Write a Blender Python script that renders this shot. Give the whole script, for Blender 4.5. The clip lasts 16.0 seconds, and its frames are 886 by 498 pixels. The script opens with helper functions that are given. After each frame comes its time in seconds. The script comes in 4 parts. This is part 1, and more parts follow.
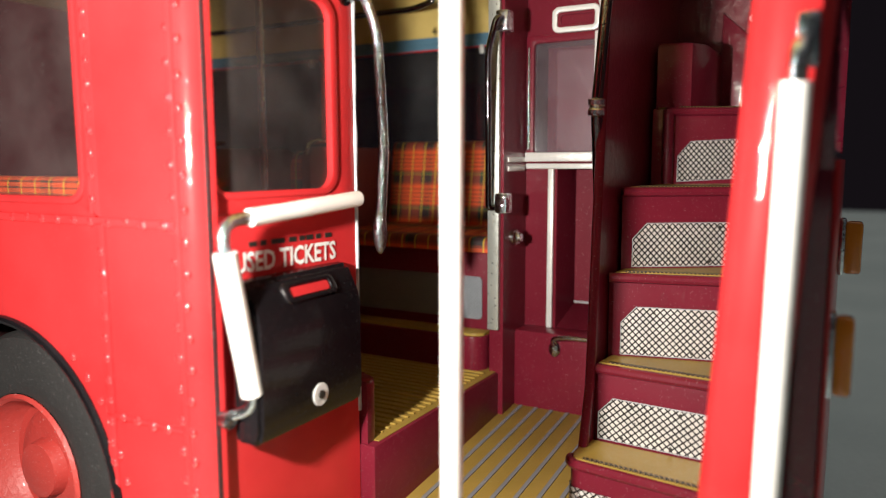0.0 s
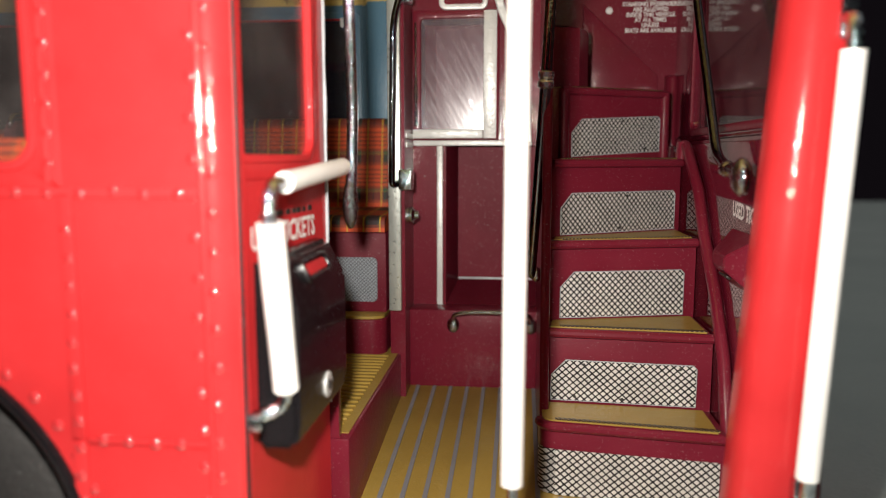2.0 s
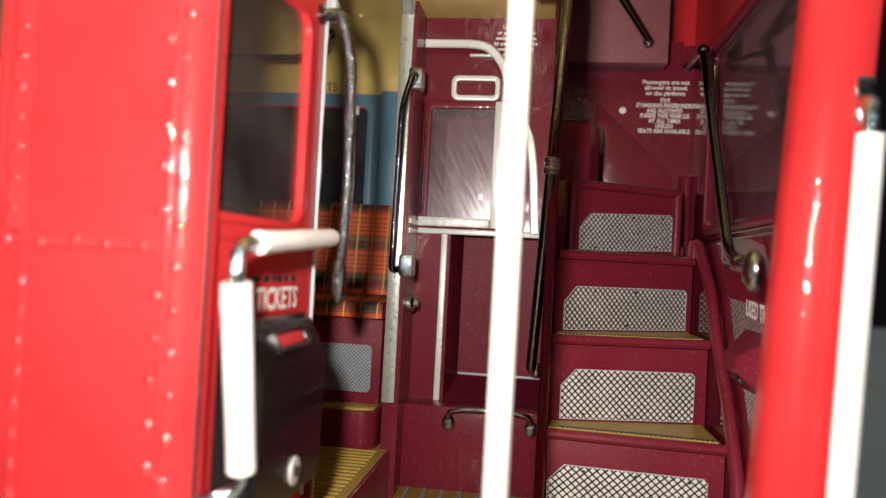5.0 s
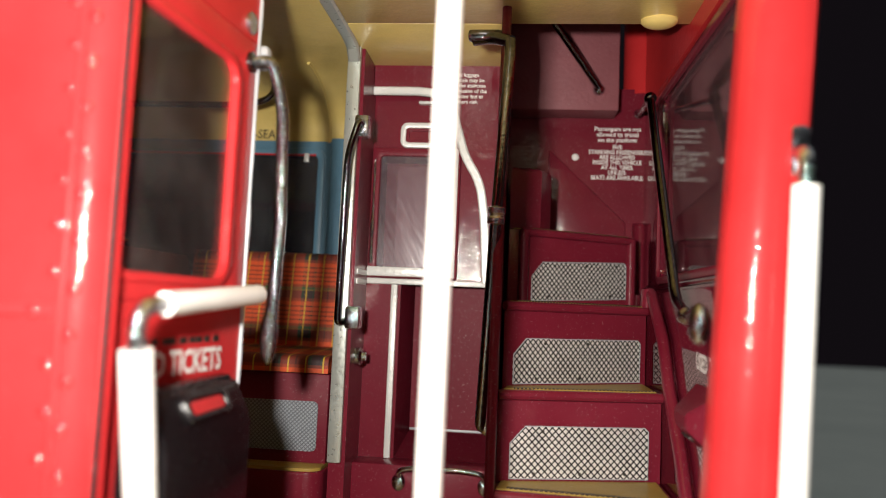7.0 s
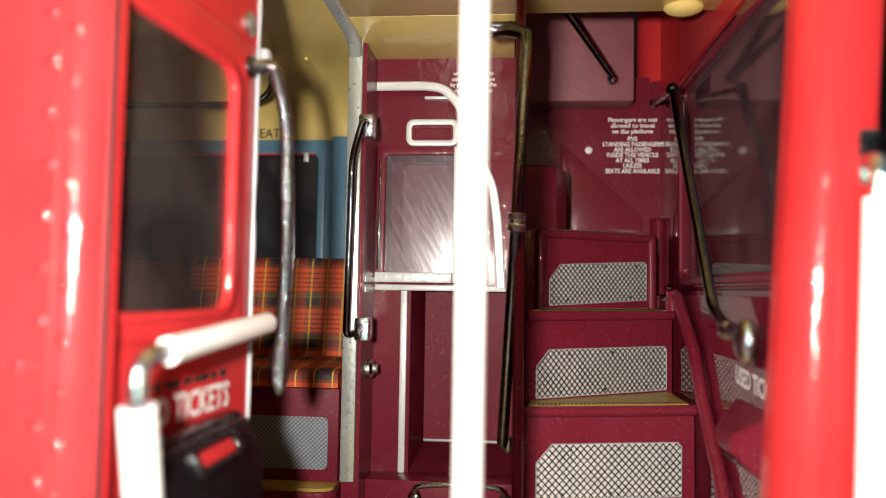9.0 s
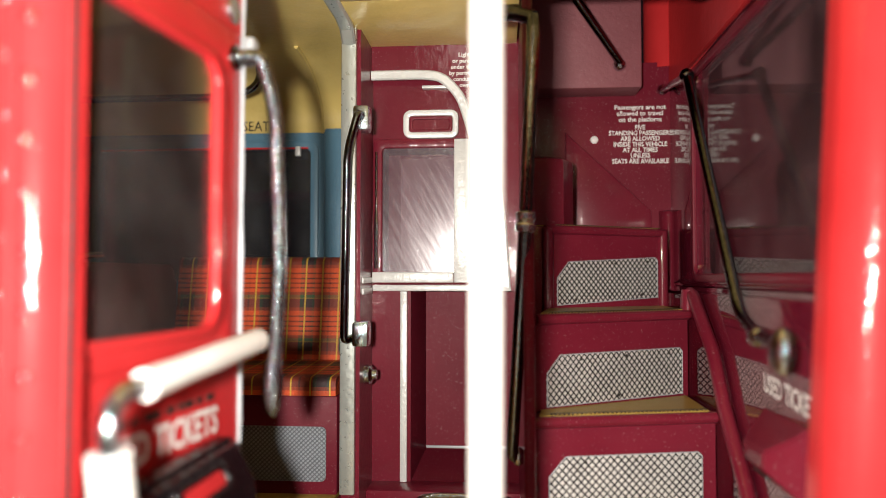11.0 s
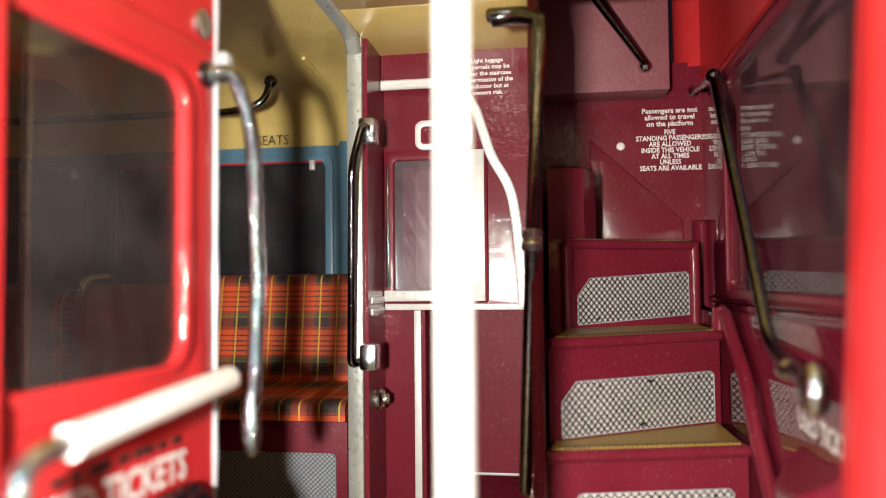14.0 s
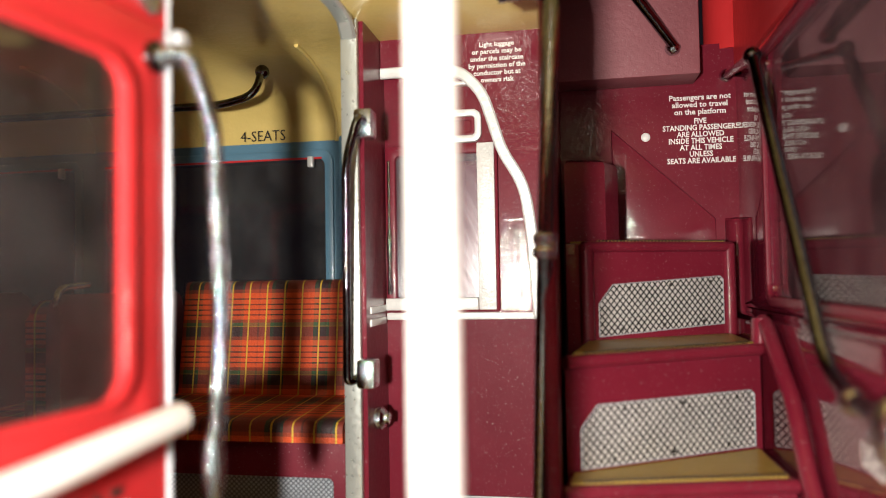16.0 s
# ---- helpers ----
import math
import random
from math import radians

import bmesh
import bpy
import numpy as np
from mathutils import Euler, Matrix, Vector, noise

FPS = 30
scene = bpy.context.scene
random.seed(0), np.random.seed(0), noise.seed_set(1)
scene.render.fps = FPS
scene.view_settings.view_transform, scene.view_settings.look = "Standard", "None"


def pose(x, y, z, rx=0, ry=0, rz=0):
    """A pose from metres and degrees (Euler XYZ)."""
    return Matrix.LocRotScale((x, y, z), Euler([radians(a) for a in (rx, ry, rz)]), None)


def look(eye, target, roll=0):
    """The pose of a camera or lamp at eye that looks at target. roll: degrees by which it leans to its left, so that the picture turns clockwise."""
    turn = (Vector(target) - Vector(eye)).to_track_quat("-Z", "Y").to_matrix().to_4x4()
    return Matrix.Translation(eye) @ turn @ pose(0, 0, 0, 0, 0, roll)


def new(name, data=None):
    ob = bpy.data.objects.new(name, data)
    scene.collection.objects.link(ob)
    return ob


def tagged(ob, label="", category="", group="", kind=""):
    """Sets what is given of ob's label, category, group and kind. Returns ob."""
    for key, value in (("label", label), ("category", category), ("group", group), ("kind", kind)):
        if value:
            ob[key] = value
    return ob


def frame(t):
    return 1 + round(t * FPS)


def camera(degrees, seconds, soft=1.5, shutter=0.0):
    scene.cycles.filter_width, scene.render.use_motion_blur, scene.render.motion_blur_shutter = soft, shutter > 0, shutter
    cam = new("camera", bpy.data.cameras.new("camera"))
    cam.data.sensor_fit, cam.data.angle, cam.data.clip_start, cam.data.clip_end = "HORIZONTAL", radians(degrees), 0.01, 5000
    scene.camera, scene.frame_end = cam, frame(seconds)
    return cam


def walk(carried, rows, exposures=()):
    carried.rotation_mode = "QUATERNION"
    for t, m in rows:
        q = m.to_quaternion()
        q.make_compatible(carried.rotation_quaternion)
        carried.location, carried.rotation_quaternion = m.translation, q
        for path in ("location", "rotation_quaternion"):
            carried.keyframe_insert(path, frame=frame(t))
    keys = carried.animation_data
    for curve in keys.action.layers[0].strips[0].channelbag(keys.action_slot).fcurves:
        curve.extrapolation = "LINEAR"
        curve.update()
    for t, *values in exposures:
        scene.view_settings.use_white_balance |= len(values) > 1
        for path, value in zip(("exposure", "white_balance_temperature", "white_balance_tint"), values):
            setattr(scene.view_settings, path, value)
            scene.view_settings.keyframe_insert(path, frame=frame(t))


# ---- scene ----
# The rear platform of a model double-deck bus, in the metres of the bus itself; LIFT puts the table top at z = 0.
S = 1.0
LIFT = 0.28
G = Matrix.Scale(S, 4) @ Matrix.Translation((0, 0, LIFT))

cam = camera(62.8, 16.0, soft=0.85, shutter=0.25)
PATH = [
    (0, (-0.164, -0.145, 1.200), (-1.133, 1.588, 0.959), -0.2),
    (0.5, (-0.453, -0.469, 1.203), (-1.129, 1.394, 0.938), -1.4),
    (1, (-0.657, -0.405, 1.160), (-1.072, 1.534, 0.905), -1.0),
    (1.5, (-0.888, -0.368, 1.123), (-1.138, 1.596, 0.839), -0.3),
    (2, (-0.983, -0.321, 1.114), (-1.190, 1.652, 0.862), 0.0),
    (2.5, (-1.066, -0.317, 1.121), (-1.249, 1.658, 0.862), -0.2),
    (3, (-1.014, -0.267, 1.113), (-1.201, 1.708, 0.859), 0.3),
    (5.3, (-0.877, -0.169, 1.034), (-1.147, 1.812, 1.085), 3.1),
    (5.5, (-0.837, -0.064, 1.077), (-1.080, 1.920, 1.127), 2.5),
    (6, (-0.801, -0.045, 1.131), (-1.006, 1.943, 1.206), 1.3),
    (6.5, (-0.811, -0.063, 1.096), (-1.012, 1.923, 1.222), 2.1),
    (7, (-0.833, -0.104, 1.075), (-1.032, 1.879, 1.234), 2.4),
    (7.5, (-0.853, -0.084, 1.093), (-1.042, 1.901, 1.237), 2.2),
    (8, (-0.858, -0.048, 1.123), (-1.042, 1.938, 1.264), 1.6),
    (8.5, (-0.881, -0.019, 1.147), (-1.072, 1.968, 1.278), 1.2),
    (9, (-0.920, 0.035, 1.170), (-1.101, 2.023, 1.281), 0.9),
    (11.3, (-0.981, 0.202, 1.222), (-1.144, 2.194, 1.293), 0.0),
    (11.5, (-0.994, 0.219, 1.224), (-1.160, 2.211, 1.292), 0.0),
    (12, (-0.987, 0.260, 1.252), (-1.167, 2.251, 1.312), -0.6),
    (12.5, (-0.987, 0.278, 1.257), (-1.167, 2.269, 1.313), -0.6),
    (13, (-0.957, 0.304, 1.256), (-1.153, 2.294, 1.324), -0.5),
    (13.5, (-0.920, 0.252, 1.232), (-1.191, 2.231, 1.319), 0.0),
    (14, (-0.847, 0.327, 1.272), (-1.145, 2.302, 1.358), -0.6),
    (14.5, (-0.876, 0.373, 1.275), (-1.217, 2.341, 1.383), -0.7),
    (15, (-0.854, 0.432, 1.289), (-1.206, 2.399, 1.374), -0.8),
    (15.5, (-0.824, 0.534, 1.306), (-1.179, 2.501, 1.381), -1.0),
    (16, (-0.831, 0.571, 1.309), (-1.190, 2.537, 1.383), -1.0),
]
walk(cam, [(t, look(G @ Vector(eye), G @ Vector(target), roll)) for t, eye, target, roll in PATH],
     exposures=[(0, 0.27), (0.5, 0.13), (1.5, -0.10), (2.5, -0.36), (5.5, -0.15), (9, 0.08), (12.5, 0.24), (14, 0.40), (16, 0.52)])
cam.data.dof.use_dof = True
cam.data.dof.focus_distance = 2.62 * S
cam.data.dof.aperture_fstop = 0.9

# ---- light: one small torch beside the lens in a dark room ----
world = bpy.data.worlds.new("world")
world.use_nodes = True
wt = world.node_tree
wc, ws, wm = (wt.nodes.new("ShaderNode" + k) for k in ("TexCoord", "SeparateXYZ", "ValToRGB"))
wt.links.new(wc.outputs["Generated"], ws.inputs[0])
wt.links.new(ws.outputs["Z"], wm.inputs[0])
wm.color_ramp.elements[0].position, wm.color_ramp.elements[0].color = 0.5, (0.0055, 0.0042, 0.0055, 1)
wm.color_ramp.elements[1].position, wm.color_ramp.elements[1].color = 0.9, (0.32, 0.315, 0.31, 1)
wt.links.new(wm.outputs[0], wt.nodes["Background"].inputs[0])
scene.world = world
torch = bpy.data.lights.new("torch", "SPOT")
torch.energy = 345 * S * S
torch.color = (1.0, 0.93, 0.84)
torch.shadow_soft_size = 0.05 * S
torch.spot_size, torch.spot_blend = radians(155), 0.5
lamp = new("torch", torch)
lamp.matrix_world = look(G @ Vector((-1.15, -0.02, 1.27)), G @ Vector((-1.05, 2.5, 1.15)))
tagged(lamp, "small white torch lamp held beside the lens", "torch")


# ---- materials ----
def nodes_of(name):
    m = bpy.data.materials.new(name)
    m.use_nodes = True
    t = m.node_tree
    return m, t, t.nodes["Principled BSDF"]


def coords(t, scale=1.0, rot=(0, 0, 0)):
    c = t.nodes.new("ShaderNodeTexCoord")
    mp = t.nodes.new("ShaderNodeMapping")
    mp.inputs["Scale"].default_value = (scale / S,) * 3
    mp.inputs["Rotation"].default_value = rot
    t.links.new(c.outputs["Object"], mp.inputs["Vector"])
    return mp.outputs["Vector"]


def math_node(t, op, a, b=None, c=None):
    n = t.nodes.new("ShaderNodeMath")
    n.operation = op
    for i, v in enumerate((a, b, c)):
        if v is None:
            continue
        if isinstance(v, (int, float)):
            n.inputs[i].default_value = v
        else:
            t.links.new(v, n.inputs[i])
    return n.outputs[0]


def noise_node(t, vec, scale, detail=4, rough=0.55):
    n = t.nodes.new("ShaderNodeTexNoise")
    n.inputs["Scale"].default_value, n.inputs["Detail"].default_value, n.inputs["Roughness"].default_value = scale, detail, rough
    t.links.new(vec, n.inputs["Vector"])
    return n.outputs["Fac"]


def ramp(t, fac, stops):
    r = t.nodes.new("ShaderNodeValToRGB")
    e = r.color_ramp.elements
    while len(e) < len(stops):
        e.new(0.5)
    for el, (p, c) in zip(e, stops):
        el.position, el.color = p, (*c, 1) if len(c) == 3 else c
    t.links.new(fac, r.inputs[0])
    return r.outputs[0]


def mix(t, fac, a, b):
    n = t.nodes.new("ShaderNodeMix")
    n.data_type = "RGBA"
    for sock, v in ((n.inputs["Factor"], fac), (n.inputs["A"], a), (n.inputs["B"], b)):
        if isinstance(v, tuple):
            sock.default_value = (*v, 1)
        elif isinstance(v, (int, float)):
            sock.default_value = v
        else:
            t.links.new(v, sock)
    return n.outputs["Result"]


def bump(t, p, height, strength, dist):
    b = t.nodes.new("ShaderNodeBump")
    b.inputs["Strength"].default_value, b.inputs["Distance"].default_value = strength, dist * S
    t.links.new(height, b.inputs["Height"])
    t.links.new(b.outputs[0], p.inputs["Normal"])


def paint(name, col, rough=0.3, coat=0.3, metal=0.0, specks=0.5, wave=0.25, fine=0.15, spec=0.5, ripple=0.55):
    """Model paint: a little unevenly laid, with dust specks and slight orange peel."""
    m, t, p = nodes_of(name)
    v = coords(t)
    big = noise_node(t, v, 3.0)
    small = noise_node(t, v, 60.0, 3)
    dark = tuple(c * 0.86 for c in col)
    lite = tuple(min(1, c * 1.1 + 0.004) for c in col)
    base = ramp(t, big, [(0.3, dark), (0.7, lite)])
    dust = ramp(t, noise_node(t, v, 130.0, 2, 0.7), [(0.655, (0, 0, 0)), (0.69, (1, 1, 1))])
    dustf = math_node(t, "MULTIPLY", dust, specks * 0.6)
    col_out = mix(t, dustf, base, tuple(min(1, c * 0.6 + 0.22) for c in col))
    t.links.new(col_out, p.inputs["Base Color"])
    r = math_node(t, "MULTIPLY_ADD", small, fine, rough - fine * 0.5)
    t.links.new(r, p.inputs["Roughness"])
    p.inputs["Metallic"].default_value = metal
    p.inputs["Specular IOR Level"].default_value = spec
    p.inputs["Coat Weight"].default_value = coat
    p.inputs["Coat Roughness"].default_value = 0.045
    h = math_node(t, "MULTIPLY_ADD", small, 0.35, big)
    bump(t, p, h, wave, 0.012)
    if coat > 0.4 and ripple:
        # runs and ripples in the clear coat break up the highlights
        cb = t.nodes.new("ShaderNodeBump")
        cb.inputs["Strength"].default_value = ripple
        cb.inputs["Distance"].default_value = 0.006
        t.links.new(noise_node(t, v, 26.0, 3, 0.6), cb.inputs["Height"])
        t.links.new(cb.outputs[0], p.inputs["Coat Normal"])
    return m


RED = paint("red_gloss_paint", (0.485, 0.024, 0.027), 0.40, 0.5, wave=0.06, spec=0.06, specks=0.08, fine=0.08)
RIVET = paint("red_rivet_gloss", (0.49, 0.024, 0.028), 0.14, 1.0, wave=0.0, spec=0.7, specks=0.0, ripple=0.0)
for key, value in (("Coat IOR", 2.4), ("Coat Roughness", 0.08)):
    RIVET.node_tree.nodes["Principled BSDF"].inputs[key].default_value = value
MAROON = paint("maroon_gloss_paint", (0.138, 0.0085, 0.021), 0.36, 0.5, wave=0.10, fine=0.14, spec=0.10, specks=0.55)
MAROON_GLASSY = paint("maroon_clear_plastic", (0.11, 0.006, 0.018), 0.10, 1.0, wave=0.02, specks=0.6, ripple=0.05)
MAROON_GLASSY.node_tree.nodes["Principled BSDF"].inputs["Coat IOR"].default_value = 1.75
MAROON_DULL = paint("maroon_rexine", (0.21, 0.055, 0.068), 0.6, 0.1, wave=0.5)
CREAM = paint("cream_ceiling_paint", (0.62, 0.47, 0.155), 0.34, 0.5, specks=0.3, wave=0.4)
# rim red darkened in its colour to stand for weak torch light there
RED_RIM_DIMMED = paint("red_rim_paint_dimmed", (0.34, 0.03, 0.024), 0.5, 0.15, wave=0.5, specks=1.0)
MAROON_SATIN = paint("maroon_satin_paint", (0.138, 0.0085, 0.021), 0.5, 0.0, wave=0.10, spec=0.15, specks=0.8)
TAN = paint("tan_floor_paint", (0.315, 0.21, 0.045), 0.42, 0.15, specks=0.6, spec=0.15)
GREY_STRIP = paint("grey_floor_strip", (0.17, 0.17, 0.19), 0.5, 0.0)
SILVER = paint("silver_trim_paint", (0.66, 0.67, 0.66), 0.36, 0.0, metal=0.15, wave=0.6)
SILVER_LEAF = paint("silver_leaf_trim", (0.50, 0.53, 0.50), 0.34, 0.0, metal=0.6, wave=0.25, fine=0.45, specks=1.6)
SILVER_DULL = paint("dull_silver_plate", (0.40, 0.42, 0.45), 0.45, 0.0, metal=0.2)
WHITE = paint("white_grip_plastic", (0.80, 0.79, 0.76), 0.45, 0.1, specks=0.1)
BLACK = paint("black_gloss_plastic", (0.004, 0.003, 0.004), 0.25, 0.25, specks=0.05, wave=0.05, spec=0.35)
BLUE = paint("pale_blue_frame_paint", (0.085, 0.19, 0.275), 0.4, 0.2)
RUBBER = paint("black_rubber", (0.018, 0.017, 0.017), 0.6, 0.0, wave=0.5)
AMBER = paint("amber_lens", (0.62, 0.22, 0.02), 0.15, 0.6)
DARK_SEAM = paint("dark_seam", (0.03, 0.004, 0.006), 0.6, 0.0)
PRINT = paint("white_print", (0.72, 0.70, 0.68), 0.5, 0.0, specks=0.0)
PRINT_BLACK = paint("black_print", (0.015, 0.013, 0.01), 0.5, 0.0, specks=0.0)


def chrome_material(name, lo, hi, rough, bumps):
    m, t, p = nodes_of(name)
    v = coords(t)
    n = noise_node(t, v, 60.0, 4, 0.65)
    t.links.new(ramp(t, n, [(0.3, (lo * 0.94, lo, lo * 1.06)), (0.65, (hi * 0.94, hi, hi * 1.06))]), p.inputs["Base Color"])
    p.inputs["Metallic"].default_value = 1.0
    p.inputs["Roughness"].default_value = rough
    bump(t, p, n, bumps, 0.010)
    return m


CHROME = chrome_material("chrome", 0.34, 0.74, 0.07, 0.45)
DARK_CHROME = chrome_material("dark_chrome", 0.11, 0.25, 0.05, 0.16)


MOTTLED_CHROME = chrome_material("mottled_chrome", 0.10, 0.40, 0.08, 0.7)


def glass_material(name, tint, gloss_rough, dust, dust_col=(0.5, 0.45, 0.44), specks=0.10):
    m, t, p = nodes_of(name)
    t.nodes.remove(p)
    out = next(n for n in t.nodes if n.type == "OUTPUT_MATERIAL")
    tr, gl, df = (t.nodes.new("ShaderNodeBsdf" + k) for k in ("Transparent", "Glossy", "Diffuse"))
    tr.inputs[0].default_value = (*tint, 1)
    gl.inputs["Roughness"].default_value = gloss_rough
    df.inputs[0].default_value = (*dust_col, 1)
    lw = t.nodes.new("ShaderNodeLayerWeight")
    lw.inputs["Blend"].default_value = 0.5
    gloss = math_node(t, "MULTIPLY_ADD", math_node(t, "POWER", lw.outputs["Facing"], 3.5), 0.6, 0.06)
    m1, m2 = t.nodes.new("ShaderNodeMixShader"), t.nodes.new("ShaderNodeMixShader")
    t.links.new(gloss, m1.inputs[0])
    t.links.new(tr.outputs[0], m1.inputs[1])
    t.links.new(gl.outputs[0], m1.inputs[2])
    v = coords(t)
    sm = ramp(t, noise_node(t, v, 5.0, 5, 0.6), [(0.35, (0.3,) * 3), (0.75, (1,) * 3)])
    sp = ramp(t, noise_node(t, v, 80.0, 2, 0.7), [(0.70, (0,) * 3), (0.75, (1,) * 3)])
    f = math_node(t, "ADD", math_node(t, "MULTIPLY", sm, dust), math_node(t, "MULTIPLY", sp, specks))
    t.links.new(f, m2.inputs[0])
    t.links.new(m1.outputs[0], m2.inputs[1])
    t.links.new(df.outputs[0], m2.inputs[2])
    t.links.new(m2.outputs[0], out.inputs["Surface"])
    return m


GLASS = glass_material("smoky_window_plastic", (0.86, 0.84, 0.83), 0.05, 0.04)
GLASS_REAR = glass_material("dusty_rear_window_plastic", (0.80, 0.74, 0.74), 0.05, 0.10, (0.42, 0.24, 0.26), 0.18)
CLEAR_MAROON = glass_material("clear_maroon_plastic", (0.82, 0.50, 0.55), 0.03, 0.16, (0.16, 0.012, 0.026), 0.03)
GLASS_GREY = glass_material("dusty_grey_window_plastic", (0.7, 0.72, 0.73), 0.06, 0.055, (0.46, 0.47, 0.48))


def scratched_pane_material():
    """Clear plastic with fine slanting scratches that catch the light."""
    # bluish-white diffuse film stands in for the torch's glow on the pane
    m = glass_material("scratched_pane", (0.80, 0.80, 0.84), 0.16, 0.075, (0.62, 0.62, 0.70), 0.05)
    t = m.node_tree
    mp = t.nodes.new("ShaderNodeMapping")
    mp.inputs["Scale"].default_value = (70, 70, 6)
    t.links.new(coords(t, 1.0, (0, radians(28), 0)), mp.inputs["Vector"])
    n = noise_node(t, mp.outputs[0], 1.0, 3, 0.7)
    for node in t.nodes:
        if node.type == "BSDF_GLOSSY":
            t.links.new(ramp(t, n, [(0.40, (0.17,) * 3), (0.66, (0.25,) * 3)]), node.inputs["Roughness"])
            b = t.nodes.new("ShaderNodeBump")
            b.inputs["Strength"].default_value, b.inputs["Distance"].default_value = 0.05, 0.004
            t.links.new(n, b.inputs["Height"])
            t.links.new(b.outputs[0], node.inputs["Normal"])
    return m


PANE = scratched_pane_material()


def sep(t, vec):
    n = t.nodes.new("ShaderNodeSeparateXYZ")
    t.links.new(vec, n.inputs[0])
    return n.outputs


def lattice_material(name, light, dark, pitch, width):
    """Printed diamond lattice; u runs along x and y together, v along z."""
    m, t, p = nodes_of(name)
    o = sep(t, coords(t))
    u = math_node(t, "ADD", o[0], math_node(t, "MULTIPLY", o[1], 0.55))
    v = o[2]
    lines = []
    for sg in (1, -1):
        q = math_node(t, "MULTIPLY_ADD", v, sg, math_node(t, "MULTIPLY", u, 0.95))
        f = math_node(t, "FRACT", math_node(t, "DIVIDE", q, pitch))
        d = math_node(t, "ABSOLUTE", math_node(t, "SUBTRACT", f, 0.5))
        lines.append(math_node(t, "SMOOTH_MIN", d, 0.5, 0.001))
    d = math_node(t, "MINIMUM", lines[0], lines[1])
    wear = noise_node(t, coords(t), 14.0, 4)
    dd = math_node(t, "MULTIPLY_ADD", wear, 0.08, math_node(t, "SUBTRACT", d, 0.04))
    fac = ramp(t, dd, [(width * 0.75, (1, 1, 1)), (width * 1.25, (0, 0, 0))])
    base = ramp(t, noise_node(t, coords(t), 9.0, 4), [(0.3, tuple(c * 0.82 for c in light)), (0.7, light)])
    spots = ramp(t, noise_node(t, coords(t), 26.0, 2), [(0.73, (0, 0, 0)), (0.77, (1, 1, 1))])
    t.links.new(mix(t, math_node(t, "MAXIMUM", fac, math_node(t, "MULTIPLY", spots, 0.7)), base, dark), p.inputs["Base Color"])
    p.inputs["Roughness"].default_value = 0.42
    p.inputs["Metallic"].default_value = 0.4
    bump(t, p, math_node(t, "SUBTRACT", 1.0, fac), 0.4, 0.004)
    return m


LATTICE = lattice_material("lattice_kick_plate", (0.76, 0.75, 0.73), (0.008, 0.008, 0.010), 0.0235, 0.14)
GRIP = lattice_material("serrated_grip", (0.34, 0.22, 0.07), (0.02, 0.012, 0.01), 0.014, 0.22)
LATTICE_FINE = lattice_material("fine_lattice_plate", (0.36, 0.40, 0.44), (0.12, 0.13, 0.15), 0.016, 0.16)


def plaid_material():
    """Tartan moquette; x along the bench, s across it (y and z together)."""
    m, t, p = nodes_of("plaid_moquette")
    o = sep(t, coords(t))
    s = math_node(t, "ADD", math_node(t, "MULTIPLY", o[1], -0.6), o[2])

    def band(val, period, stops):
        f = math_node(t, "FRACT", math_node(t, "DIVIDE", val, period))
        r = t.nodes.new("ShaderNodeValToRGB")
        r.color_ramp.interpolation = "CONSTANT"
        e = r.color_ramp.elements
        while len(e) < len(stops):
            e.new(0.5)
        for el, (pos, c) in zip(e, stops):
            el.position, el.color = pos, (*c, 1)
        t.links.new(f, r.inputs[0])
        return r.outputs[0]

    o_, k, g, y = (0.70, 0.082, 0.012), (0.055, 0.012, 0.008), (0.03, 0.10, 0.035), (0.62, 0.40, 0.035)
    warp = band(o[0], 0.175, [(0, o_), (0.30, (0.34, 0.05, 0.012)), (0.34, o_), (0.60, g), (0.68, k), (0.90, g), (0.96, o_)])
    dk, nv = (0.22, 0.032, 0.014), (0.012, 0.012, 0.020)
    weft = band(s, 0.165, [(0, o_), (0.08, k), (0.11, o_), (0.19, k), (0.22, o_), (0.30, k), (0.33, o_), (0.42, k), (0.45, o_), (0.56, dk), (0.64, nv), (0.86, g), (0.93, dk)])
    base = mix(t, 0.72, warp, weft)
    ly = band(o[0], 0.072, [(0, (1, 1, 1)), (0.085, (0, 0, 0))])
    lz = band(s, 0.165, [(0, (0, 0, 0)), (0.84, (1, 1, 1)), (0.86, (0, 0, 0))])
    c = mix(t, math_node(t, "MULTIPLY", ly, 0.85), base, y)
    c = mix(t, math_node(t, "MULTIPLY", lz, 0.3), c, y)
    fz = noise_node(t, coords(t), 120.0, 3)
    c = mix(t, math_node(t, "MULTIPLY", fz, 0.35), c, (0.05, 0.012, 0.006))
    t.links.new(c, p.inputs["Base Color"])
    p.inputs["Roughness"].default_value = 0.6
    bump(t, p, fz, 0.5, 0.006)
    return m


PLAID = plaid_material()


def cloth_material():
    m, t, p = nodes_of("table_cloth")
    v = coords(t)
    a, b = noise_node(t, v, 0.5, 5), noise_node(t, v, 30.0, 4)
    c = ramp(t, math_node(t, "MULTIPLY_ADD", b, 0.25, a), [(0.4, (0.52, 0.60, 0.57)), (0.8, (0.66, 0.74, 0.70))])
    t.links.new(c, p.inputs["Base Color"])
    p.inputs["Roughness"].default_value = 0.8
    bump(t, p, b, 0.4, 0.03)
    return m


CLOTH = cloth_material()


